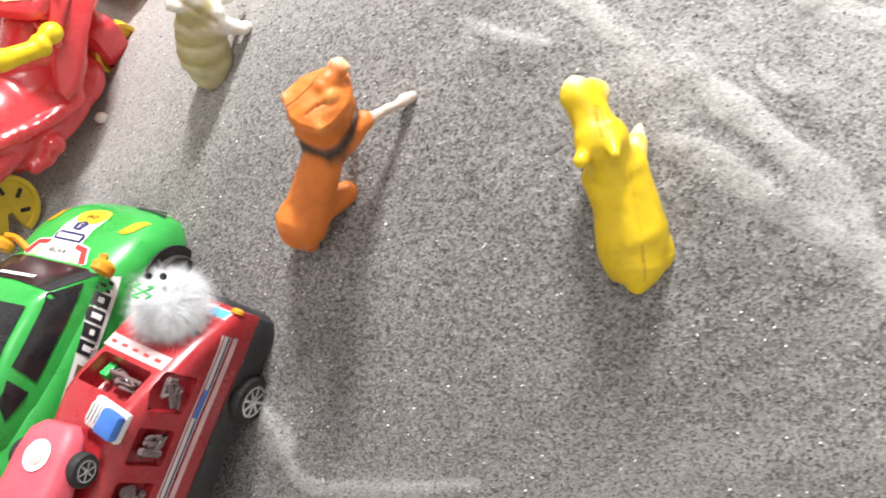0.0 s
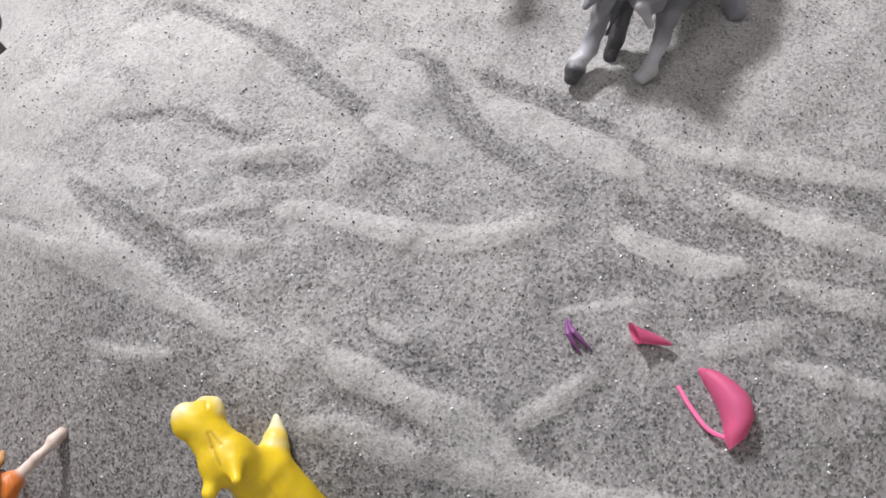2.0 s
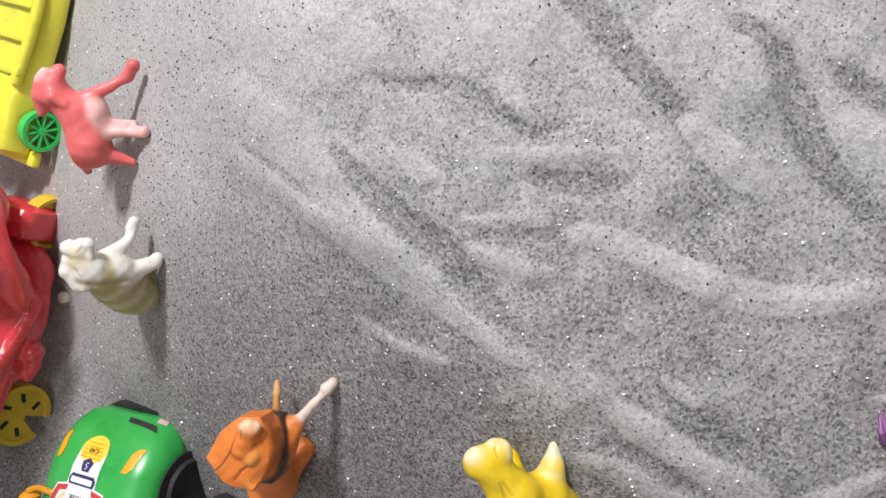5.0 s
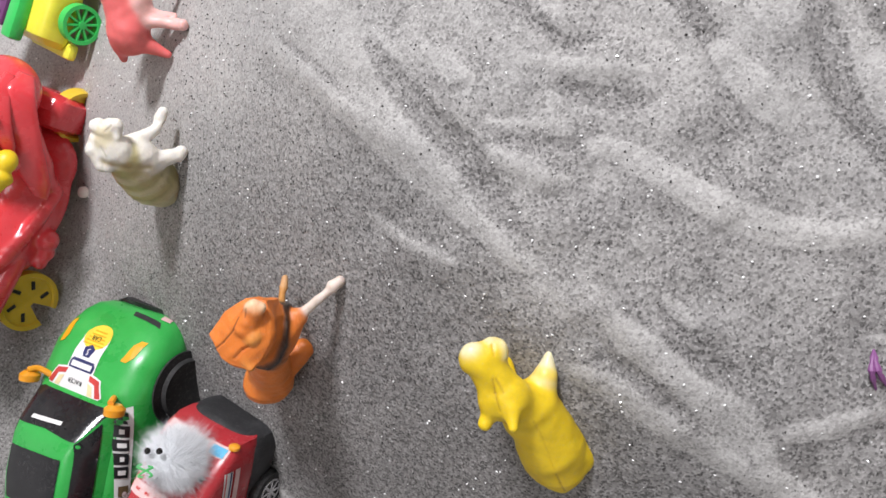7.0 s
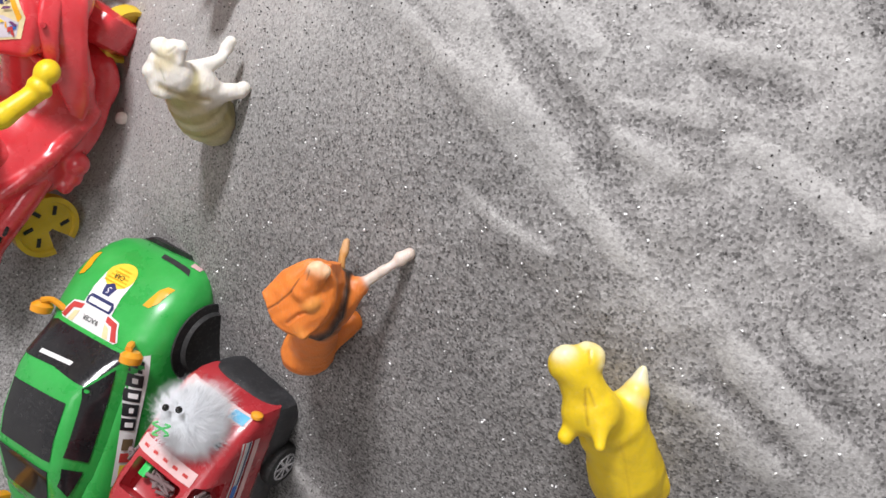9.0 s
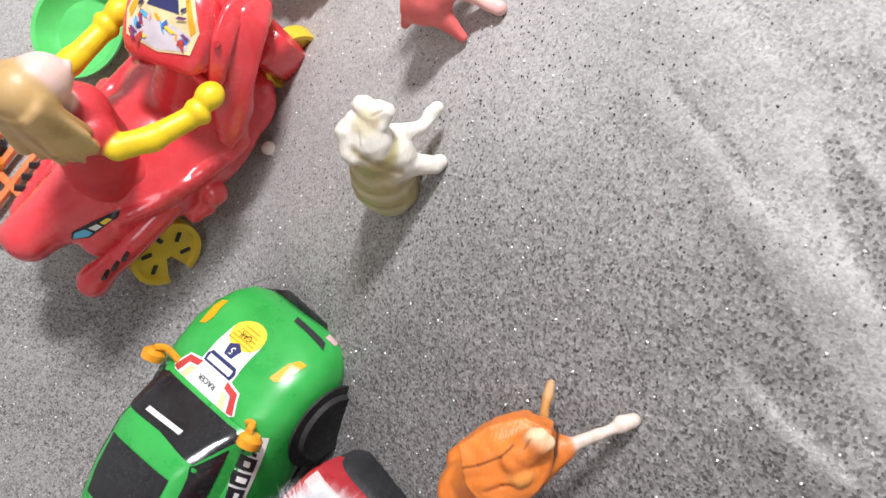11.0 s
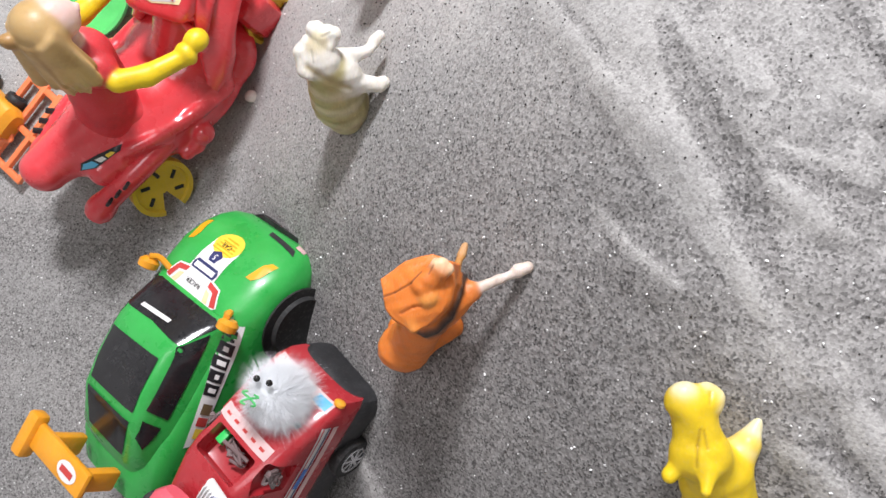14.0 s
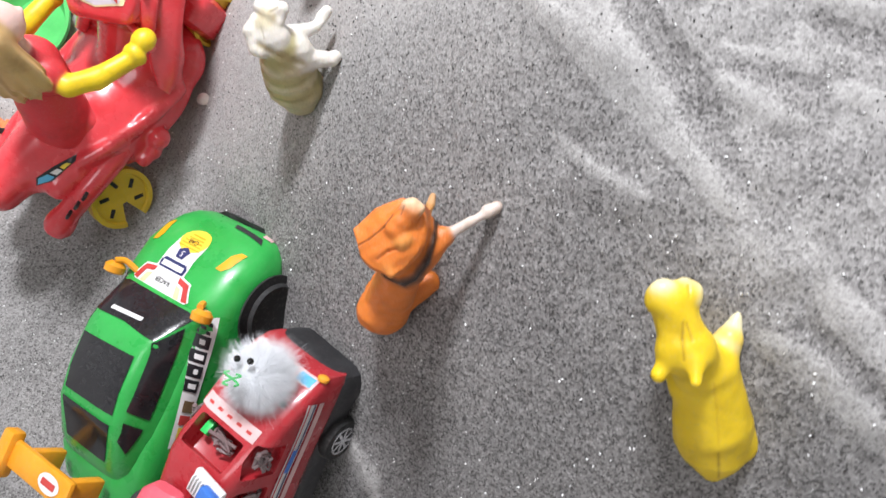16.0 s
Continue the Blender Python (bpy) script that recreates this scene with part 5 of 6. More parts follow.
def fluffy_toy():
    at = (-0.157, 0.156, 0.154)
    root = thing("plush_toy", Matrix.Translation(at), "white fluffy plush toy with bead eyes on the truck", "plush toy")
    core = bmesh.new()
    bmesh.ops.create_icosphere(core, subdivisions=3, radius=0.0145)
    part("core", core, WHITE_FUR, root)
    rng = random.Random(5)
    strands = bmesh.new()
    for _ in range(26000):
        d = Vector((rng.gauss(0, 1), rng.gauss(0, 1), rng.gauss(0, 1))).normalized()
        if d.z < -0.75:
            continue
        reach_out = rng.uniform(0.002, 0.0085) * (1.3 if d.x > 0.3 else 1.0)
        side = d.orthogonal().normalized()
        side = (Matrix.Rotation(rng.uniform(0, 6.28), 3, d) @ side) * rng.uniform(0.00006, 0.00012)
        bend = Vector((rng.uniform(-1, 1), rng.uniform(-1, 1), rng.uniform(-1.6, 0.2))) * 0.0085
        a, b, c = d * 0.0135, d * (0.0135 + reach_out * 0.55) + bend * 0.5, d * (0.0135 + reach_out) + bend * 1.2
        va = [strands.verts.new(p) for p in (a - side, a + side, b + side * 0.7, b - side * 0.7, c)]
        strands.faces.new(va[:4])
        strands.faces.new((va[3], va[2], va[4]))
    me = bpy.data.meshes.new("fur")
    strands.to_mesh(me)
    strands.free()
    me.materials.append(WHITE_FUR)
    tagged(new("fur", me), "long white fluff", kind="stuff").parent = root
    for x, y, z in ((-0.0070, 0.0115, 0.0180), (0.0020, 0.0110, 0.0190)):
        bead = bmesh.new()
        bmesh.ops.create_uvsphere(bead, u_segments=14, v_segments=9, radius=0.0022)
        bmesh.ops.translate(bead, vec=(x, y, z), verts=bead.verts)
        part("eye", bead, BEAD, root, "black bead eye")
    bow = join(*[tube(smooth_line([(-0.0062, 0.000, 0.0235), (-0.0062 + dx, dy, 0.0250), (-0.0062 + dx * 0.4, dy * 1.4, 0.0240)], 4), 0.0007, 6) for dx, dy in ((0.006, 0.002), (-0.005, 0.003), (0.005, -0.003), (-0.005, -0.003))])
    part("bow", bow, GREEN_RIBBON, root, "thin green bow")


def small_car():
    m = TRUCK @ pose(0.013, -0.059, 0.1065, 0, 0, 10)
    car = thing("toy_car", m, "small pinkish red toy car with black wheels on the truck roof", "toy car")
    shell = loft([slab_ring(y, -w, w, 0.006, z, 3.2, 32, 0.86) for y, w, z in ((-0.046, 0.016, 0.020), (-0.040, 0.021, 0.028), (-0.020, 0.023, 0.034), (0.0, 0.023, 0.034), (0.012, 0.0225, 0.027), (0.026, 0.021, 0.024), (0.038, 0.018, 0.020), (0.043, 0.012, 0.015))])
    body = part("body", shell.copy(), PINK_RED, car)
    part("bonnet_badge", decal(shell, pose(0.002, 0.026, 0.05), oval(0.017, 0.017), 0.0006), WHITE_STICKER, body, "round white badge sticker")
    part("badge_print", decal(shell, pose(0.002, 0.026, 0.05), oval(0.010, 0.010), 0.0010, 2), PINK_STICKER, body)
    part("side_label", decal(shell, pose(0.06, -0.004, 0.016, 90, 0, 90), oblong(0.010, 0.009), 0.0006, 2), WHITE_STICKER, body, "small white label")
    part("side_print", decal(shell, pose(0.06, -0.004, 0.016, 90, 0, 90), oblong(0.006, 0.005), 0.0010, 1), BLUE_STICKER, body)
    for side in (1, -1):
        for y in (0.022, -0.028):
            wheel(car, (side * 0.020, y, 0.0095), 0.0095, 0.008, RUBBER, SILVER, 6, side=side)
    b = TRUCK @ pose(0.027, -0.006, 0.1062, 0, 0, -6)
    beacon = thing("toy_beacon", b, "blue and white plastic beacon light on the truck roof", "toy part")
    part("base", box(0.026, 0.018, 0.005, (0, 0, 0.0025), 0.0015), WHITE_STICKER, beacon, "white base")
    part("lens", box(0.014, 0.015, 0.007, (0.0065, 0, 0.008), 0.0022), BLUE_STICKER, beacon, "blue lens")
    for k in range(4):
        part("rib", box(0.0012, 0.011, 0.0030, (-0.0105 + 0.0026 * k, 0, 0.0062), 0.0004), WHITE_STICKER, beacon)


red_truck()
fluffy_toy()
small_car()


# ---- the red scooter and its doll ----
BIKE = axes((0.87, -0.49, 0), (0.49, 0.87, 0), (-0.33, 0.35, 0.012))


def scooter():
    bike = thing("toy_scooter", BIKE, "glossy red plastic toy scooter with yellow wheels and stickers", "toy scooter")
    cx = -0.020
    one = (1, 1, 1)
    prims = [
        # tail and seat
        limb((cx - 0.010, -0.110, 0.072), (cx - 0.003, -0.060, 0.064), 0.0180, 0.0250, one),
        lump((cx - 0.012, -0.118, 0.072), (0.0165, 0.0120, 0.0150), (0, 1, 0), one),
        lump((cx - 0.002, -0.070, 0.060), (0.0300, 0.0330, 0.0240), (0, 1, -0.1), one),
        lump((cx, -0.030, 0.049), (0.0470, 0.0480, 0.0300), (0, 1, 0), one),
        lump((cx, 0.014, 0.046), (0.0460, 0.0420, 0.0220), (0, 1, 0), one),
        # foot deck with a thin flared skirt
        lump((cx, 0.012, 0.026), (0.0520, 0.0560, 0.0150), (0, 1, 0), one),
        lump((cx, 0.046, 0.026), (0.0470, 0.0320, 0.0170), (0, 1, 0), one),
        lump((cx, 0.018, 0.050), (0.0300, 0.0400, 0.0180), (0, 1, 0.1), one),
        # steering head
        limb((cx, 0.020, 0.058), (cx, 0.050, 0.078), 0.0140, 0.0200, one),
        limb((cx, 0.052, 0.060), (cx, 0.084, 0.094), 0.0270, 0.0220, one),
        lump((cx, 0.092, 0.080), (0.0280, 0.0280, 0.0240), (0, 1, 0), one),
    ]
    for side in (1, -1):
        prims += [
            limb((cx + side * 0.027, 0.080, 0.090), (cx + side * 0.038, 0.046, 0.064), 0.0120, 0.0110, one),
            limb((cx + side * 0.038, 0.046, 0.064), (cx + side * 0.045, 0.026, 0.040), 0.0110, 0.0060, one),
            limb((cx + side * 0.024, 0.066, 0.092), (cx + side * 0.026, 0.052, 0.106), 0.0080, 0.0014, one),
            lump((cx + side * 0.037, -0.014, 0.036), (0.0150, 0.0340, 0.0180), (0, 1, 0), one),
            lump((cx + side * 0.0560, -0.012, 0.038), (0.0082, 0.0088, 0.0085), (0, 1, 0), one),
            lump((cx + side * 0.0560, -0.024, 0.033), (0.0055, 0.0062, 0.0060), (0, 1, 0), one),
            lump((cx + side * 0.0530, -0.034, 0.033), (0.0052, 0.0058, 0.0055), (0, 1, 0), one),
            limb((cx + side * 0.028, -0.040, 0.048), (cx + side * 0.024, -0.085, 0.062), 0.0150, 0.0110, one),
        ]
    for side in (1, -1):
        line = smooth_line([(cx + side * 0.030, -0.062, 0.068), (cx + side * 0.041, -0.034, 0.062), (cx + side * 0.047, 0.000, 0.050), (cx + side * 0.049, 0.030, 0.042)], 4)
        prims += [limb(tuple(a), tuple(b), 0.0036, 0.0036, one) for a, b in zip(line, line[1:])]
    hull = skin(prims, blend=0.0020, voxel=0.0011)
    body = part("body", hull.copy(), RED, bike)
    # the fairing turns with the front wheel
    steer = Matrix.Translation((cx - 0.005, 0.067, 0)) @ Matrix.Rotation(radians(22), 4, "Z") @ Matrix.Translation((-cx, -0.075, 0))
    screen = loft([slab_ring(y, cx - w, cx + w, z0, z1, p, 40, t) for y, w, z0, z1, p, t in ((0.0452, 0.0180, 0.1065, 0.1110, 3, 0.95), (0.0460, 0.0225, 0.1050, 0.1125, 3, 0.95), (0.0480, 0.0255, 0.1040, 0.1145, 3.5, 0.95), (0.0560, 0.0295, 0.1010, 0.1185, 4, 0.94), (0.0660, 0.0315, 0.0970, 0.1215, 4, 0.92), (0.0760, 0.0320, 0.0940, 0.1245, 4, 0.90), (0.0860, 0.0305, 0.0920, 0.1255, 3.6, 0.88), (0.0950, 0.0260, 0.0890, 0.1235, 3.2, 0.86), (0.1040, 0.0195, 0.0860, 0.1185, 3, 0.84), (0.1110, 0.0125, 0.0860, 0.1110, 2.6, 0.8), (0.1150, 0.0060, 0.0880, 0.1030, 2.2, 0.8))])
    bmesh.ops.transform(screen, matrix=steer, verts=screen.verts)
    fairing = part("fairing", screen.copy(), RED, bike, "glossy red fairing")
    top = lambda x, y: steer @ pose(cx + x, y, 0.15)
    part("dash_sticker", decal(screen, top(0, 0.074), [(-0.022, -0.018), (0.0, -0.022), (0.022, -0.018), (0.025, -0.004), (0.016, 0.016), (0.0, 0.024), (-0.016, 0.016), (-0.025, -0.004)], 0.0006), CREAM_STICKER, fairing, "cream and blue dashboard sticker")
    part("dash_print", decal(screen, top(0, 0.083), [(-0.011, -0.007), (0.011, -0.007), (0.006, 0.007), (0, 0.010), (-0.006, 0.007)], 0.0010), NAVY_STICKER, fairing)
    part("dash_panel", decal(screen, top(0, 0.063), [(-0.020, -0.006), (0.0, -0.010), (0.019, -0.006), (0.021, 0.003), (0.010, 0.006), (-0.012, 0.006), (-0.021, 0.002)], 0.0008, 2), LILAC_STICKER, fairing)
    for side in (1, -1):
        part("dash_line", decal(screen, top(side * 0.0145, 0.078), [(side * x, y) for x, y in ((0.006, -0.012), (0.0085, -0.008), (-0.001, 0.012), (-0.004, 0.012))], 0.0009, 2), ORANGE_STICKER, fairing)
    rng = random.Random(21)
    inks = (BLUE_STICKER, SKY_STICKER, YELLOW_STICKER, PURPLE_STICKER, PINK_STICKER, ORANGE_STICKER, NAVY_STICKER, RED_STICKER)
    for k in range(30):
        x = rng.uniform(-0.019, 0.019)
        y = rng.uniform(0.0555, 0.0705) if k < 22 else rng.uniform(0.074, 0.090)
        if k >= 22:
            x = math.copysign(rng.uniform(0.011, 0.016), x)
        turn = rng.uniform(0, 3.14)
        long, thin = rng.uniform(0.0020, 0.0045), rng.uniform(0.0007, 0.0017)
        shape = [(u * math.cos(turn) - v * math.sin(turn), u * math.sin(turn) + v * math.cos(turn)) for u, v in ((-long, -thin), (long * 0.6, -thin), (long, thin * 0.4), (-long * 0.4, thin))]
        part("dash_print", decal(screen, top(x, y), shape, 0.0011 + 0.00004 * k, 1), rng.choice(inks), fairing)
    for side in (1, -1):
        # two smooth cowls sweep from the fairing down to the foot deck
        for path, wide, thick in ((((0.020, 0.112, 0.090), (0.029, 0.098, 0.100), (0.034, 0.074, 0.093), (0.038, 0.054, 0.080), (0.042, 0.036, 0.066), (0.0445, 0.022, 0.054)), (0.006, 0.011, 0.0145, 0.0145, 0.0130, 0.0060), 0.0052), (((0.016, 0.108, 0.102), (0.022, 0.092, 0.110), (0.028, 0.072, 0.107), (0.031, 0.058, 0.098), (0.033, 0.044, 0.086)), (0.004, 0.007, 0.0080, 0.0070, 0.0020), 0.0040)):
            line = smooth_line([(cx + side * x, y, z) for x, y, z in path], 5)
            widths = np.interp(np.linspace(0, len(wide) - 1, len(line)), range(len(wide)), wide)
            rings = []
            for p, w in zip(line, widths):
                ring = []
                for k in range(16):
                    a = 2 * math.pi * k / 16
                    u = w * math.copysign(abs(math.cos(a)) ** 0.6, math.cos(a))
                    v = min(thick, w) * math.copysign(abs(math.sin(a)) ** 0.6, math.sin(a))
                    ring.append((p.x + side * (0.72 * u + 0.69 * v), p.y, p.z - 0.69 * u + 0.72 * v))
                rings.append(ring)
            part("side_cowl", loft(rings), RED, body)
        # Holes and slots are not cut: darker pieces paint in their inner shade.
        part("screw_hole", lathe([(0.0022, -0.0008), (0.0022, 0.0006), (0.0004, 0.0006)], (cx + side * 0.0285, 0.073, 0.1135), "Z", 12), TRUCK_RED, body, "dark red screw hole")
        for x, y, z in ((0.0345, 0.040, 0.0782), (0.0410, 0.050, 0.0790)):
            part("slot", join(box(0.0085, 0.0014, 0.0012, (cx + side * x, y, z), 0.0004, turn=pose(0, 0, 0, 0, side * 44)), box(0.0012, 0.0050, 0.0012, (cx + side * (x - 0.0030), y + 0.0024, z + 0.0036), 0.0004)), BLACK, body, "dark slot")
        part("exhaust", tube(smooth_line([(cx + side * 0.040, -0.034, 0.046), (cx + side * 0.041, -0.066, 0.053), (cx + side * 0.037, -0.100, 0.053), (cx + side * 0.034, -0.120, 0.049)], 4), [0.0095] * 9 + [0.0112, 0.0118, 0.0116, 0.0090], 16), RED, body, "red exhaust pipe with three slots")
        for k in range(3):
            part("slot", box(0.0026, 0.0048, 0.0110, (cx + side * (0.0458 - 0.0011 * k), -0.079 - 0.0095 * k, 0.0612), 0.0008, turn=pose(0, 0, 0, 28, side * 38)), BLACK, body, "dark exhaust slot")
        part("handlebar", tube([(cx + side * 0.020, 0.050, 0.098), (cx + side * 0.046, 0.044, 0.096)], 0.0032, 10), RED, bike, "red handlebar stub")
        part("cowl_sticker", decal(screen, steer @ axes((-side, 0.6, 0), (0, 0, 1), (cx + side * 0.06, 0.09, 0)), [(0.004, 0.118), (0.010, 0.110), (0.006, 0.096), (-0.002, 0.104)], 0.0006, 2), YELLOW_STICKER, fairing)
    flank = axes((0, 1, 0), (-0.8, 0, 0.6), (cx + 0.050, -0.075, 0.112)) @ Matrix.Rotation(radians(-24), 4, "Z") @ Matrix.Diagonal((1.05, 0.78, 1, 1))
    part("tail_sticker", decal(hull, flank, [(-0.018, -0.004), (-0.006, -0.007), (0.016, -0.001), (0.019, 0.0035), (0.0, 0.0045), (-0.014, 0.003)], 0.0006), BLACK_STICKER, body, "dark flash sticker with coloured print")
    for shape, mat in ((((-0.0165, -0.0035), (-0.007, -0.0058), (-0.003, -0.0045), (-0.006, 0.001), (-0.013, 0.0015)), SKY_STICKER), (((-0.001, -0.004), (0.004, -0.0030), (0.002, 0.001), (-0.004, 0.001)), WHITE_STICKER), (((0.0055, -0.0028), (0.012, -0.0010), (0.009, 0.0016), (0.004, 0.001)), YELLOW_STICKER)):
        part("tail_print", decal(hull, flank, shape, 0.0010, 2), mat, body)
    # rear wheels with pierced yellow discs, front wheel under a red mudguard
    for side in (1, -1):
        yellow_wheel(bike, (cx + side * 0.049, -0.072, 0.0240), 0.0262, 0.009, pose(0, 0, 0, 0, -side * 24, side * 6), side)
    yellow_wheel(bike, (cx + 0.026, 0.092, 0.0225), 0.0225, 0.012, pose(0, 0, 0, 0, -14, -6), 1)
    guard = loft([slab_ring(y, cx - 0.010, cx + w, z0, z1, 4, 28, 0.86) for y, w, z0, z1 in ((0.074, 0.030, 0.014, 0.050), (0.078, 0.036, 0.010, 0.056), (0.090, 0.038, 0.008, 0.060), (0.100, 0.037, 0.010, 0.056), (0.104, 0.031, 0.014, 0.048))])
    part("axle_cover", guard, RED, bike, "red axle cover")


def yellow_wheel(parent, at, radius, width, tilt, side):
    """A dished disc wheel, pierced by slots, with a notch where the axle snaps in."""
    n, gap = 36, 4
    bm = bmesh.new()
    section = [(radius, -width / 2), (radius, width / 2), (radius * 0.86, width / 2), (radius * 0.82, width * 0.22), (radius * 0.16, width * 0.30), (radius * 0.16, -width * 0.30), (radius * 0.80, -width / 2)]
    rows = []
    for k in range(n - gap + 1):
        a = 2 * math.pi * (k + 1) / n - 1.9
        rows.append([bm.verts.new((h, r * math.cos(a), r * math.sin(a))) for r, h in section])
    for a, b in zip(rows, rows[1:]):
        for k in range(len(section)):
            bm.faces.new((a[k], a[(k + 1) % len(section)], b[(k + 1) % len(section)], b[k]))
    bm.faces.new(rows[0])
    bm.faces.new(rows[-1])
    root = part("wheel", bm, DULL_YELLOW, parent, "dull yellow pierced disc wheel")
    root.matrix_local = Matrix.Translation(at) @ tilt
    part("hub", lathe([(0.0004, -width * 0.28), (radius * 0.20, -width * 0.28), (radius * 0.20, width * 0.28), (0.0004, width * 0.28)], n=16), DULL_YELLOW, root)
    # Black bars laid on the disc paint the shade inside its slots.
    for k in range(5):
        a = 2 * math.pi * (k + 0.5) / 6 - 1.6
        part("slot", box(0.0012, radius * 0.30, radius * 0.12, turn=pose(0, 0, 0, math.degrees(a)) @ pose(side * width * 0.30, radius * 0.56, 0, 18), bevel=0.0004), BLACK, root, "dark slot")
    return root


def doll():
    red, yellow, skin, hair = (0.66, 0.040, 0.052), (0.80, 0.58, 0.012), (0.78, 0.54, 0.48), (0.52, 0.34, 0.14)
    w = lambda x, y, z: tuple(BIKE @ Vector((x - 0.020, y, z)))
    tress, knot = (0.57, 0.37, 0.15), (0.40, 0.23, 0.08)
    prims = [
        limb(w(0, -0.042, 0.072), w(0, -0.028, 0.100), 0.0250, 0.0225, red),
        limb(w(0, -0.028, 0.100), w(0, -0.012, 0.132), 0.0225, 0.0200, red),
        limb(w(-0.016, -0.012, 0.132), w(0.016, -0.012, 0.132), 0.0130, 0.0130, red),
        limb(w(-0.014, -0.030, 0.064), w(-0.014, -0.008, 0.056), 0.0160, 0.0120, red),
        limb(w(0.014, -0.030, 0.064), w(0.014, -0.008, 0.056), 0.0160, 0.0120, red),
        limb(w(0, -0.010, 0.142), w(0, -0.004, 0.156), 0.0080, 0.0070, skin),
        lump(w(0, 0.003, 0.176), (0.0140, 0.0140, 0.0165), (0.49, 0.87, 0.1), skin),
        limb(w(0.004, 0.015, 0.172), w(0.002, 0.017, 0.171), 0.0025, 0.0020, skin),
        lump(w(0, -0.008, 0.181), (0.0185, 0.0170, 0.0185), (0.49, 0.87, 0.1), hair),
        lump(w(-0.004, -0.026, 0.190), (0.0060, 0.0050, 0.0060), (0, 1, 0), knot),
        limb(w(0.013, -0.012, 0.176), w(0.019, -0.026, 0.156), 0.0070, 0.0040, tress),
        limb(w(-0.004, -0.022, 0.176), w(-0.002, -0.040, 0.150), 0.0110, 0.0060, tress),
        limb(w(-0.016, -0.010, 0.176), w(-0.018, -0.028, 0.148), 0.0085, 0.0040, tress),
    ]
    rng = random.Random(8)
    for _ in range(110):
        a = rng.uniform(-2.6, 2.2)
        x, y = 0.017 * math.sin(a), -0.010 - 0.013 * math.cos(a)
        drop = rng.uniform(0.030, 0.046)
        prims.append(limb(w(x, y, 0.182 + rng.uniform(-0.004, 0.006)), w(x * 1.35 + rng.uniform(-0.003, 0.006), y * 1.5 - 0.004, 0.182 - drop), 0.0017, 0.0008, rng.choice((hair, tress, (0.68, 0.47, 0.22), (0.42, 0.25, 0.09)))))
    for side in (1, -1):
        prims += [
            limb(w(side * 0.030, -0.010, 0.128), w(side * 0.037, 0.006, 0.116), 0.0080, 0.0074, yellow),
            limb(w(side * 0.036, 0.004, 0.116), w(side * 0.041, 0.028, 0.105), 0.0076, 0.0068, yellow),
            lump(w(side * 0.042, 0.034, 0.104), (0.0090, 0.0060, 0.0085), (0.49, 0.87, -0.3), yellow),
            lump(w(side * 0.041, 0.046, 0.104), (0.0085, 0.0095, 0.0080), (0.49, 0.87, -0.3), yellow),
        ]
    figure("doll", prims, w(0, -0.04, 0.06), "blonde plastic doll in red with yellow arms riding the scooter", "doll", mat=FIGURE, blend=0.0011, voxel=0.0008)


scooter()
doll()


# ---- things round the scooter ----
def green_bowl():
    m = pose(-0.452, 0.420, 0.0145, 0, 0, -28)
    bowl = thing("toy_pan", m, "bright green plastic toy frying pan lying on the floor", "toy pan")
    part("dish", lathe([(0.0004, 0.0), (0.026, 0.0), (0.033, 0.006), (0.036, 0.014), (0.0385, 0.0145), (0.0385, 0.0165), (0.0345, 0.0165), (0.0315, 0.008), (0.025, 0.0025), (0.0004, 0.0025)], axis="Z", n=40), BOWL_GREEN, bowl)
    part("grip", loft([slab_ring(y, -w, w, 0.011, 0.0165, 3, 16) for y, w in ((0.034, 0.014), (0.042, 0.0165), (0.052, 0.015), (0.057, 0.009))]), BOWL_GREEN, bowl, "short flat grip with a slot")
    # A black bar paints the shade inside the grip's slot.
    part("slot", box(0.018, 0.003, 0.0012, (0, 0.047, 0.0167), 0.0004), BLACK, bowl)


def orange_rack():
    m = pose(-0.492, 0.300, 0.016, 0, 0, -28)
    rack = thing("toy_rack", m, "orange plastic toy grating lying flat on the floor", "toy part")
    for k in range(4):
        part("rail", box(0.0055, 0.085, 0.006, (-0.026 + 0.0175 * k, 0, 0.003), 0.0016), RED_ORANGE, rack)
    for y in (-0.040, -0.004, 0.036):
        part("bar", box(0.058, 0.006, 0.005, (0, y, 0.003), 0.0014), RED_ORANGE, rack)
    part("scroll", tube(smooth_line([(-0.012, -0.030, 0.0045), (-0.022, -0.020, 0.0045), (-0.014, -0.010, 0.0045), (-0.004, -0.018, 0.0045), (-0.012, -0.024, 0.0045)], 5), 0.0022, 8), RED_ORANGE, rack)


def yellow_digger():
    m = pose(-0.535, 0.316, 0.013, 0, 0, 60)
    toy = thing("toy_tractor", m, "yellow plastic toy tractor with dark grey wheels", "toy car")
    part("body", loft([slab_ring(y, -w, w, 0.006, z, 4, 28) for y, w, z in ((-0.040, 0.012, 0.020), (-0.034, 0.016, 0.026), (0.0, 0.017, 0.030), (0.020, 0.016, 0.026), (0.030, 0.012, 0.020))]), ORANGE, toy)
    for side in (1, -1):
        for y in (-0.022, 0.016):
            wheel(toy, (side * 0.019, y, 0.009), 0.009, 0.007, DARK_GREY, DARK_GREY, 6, side=side)


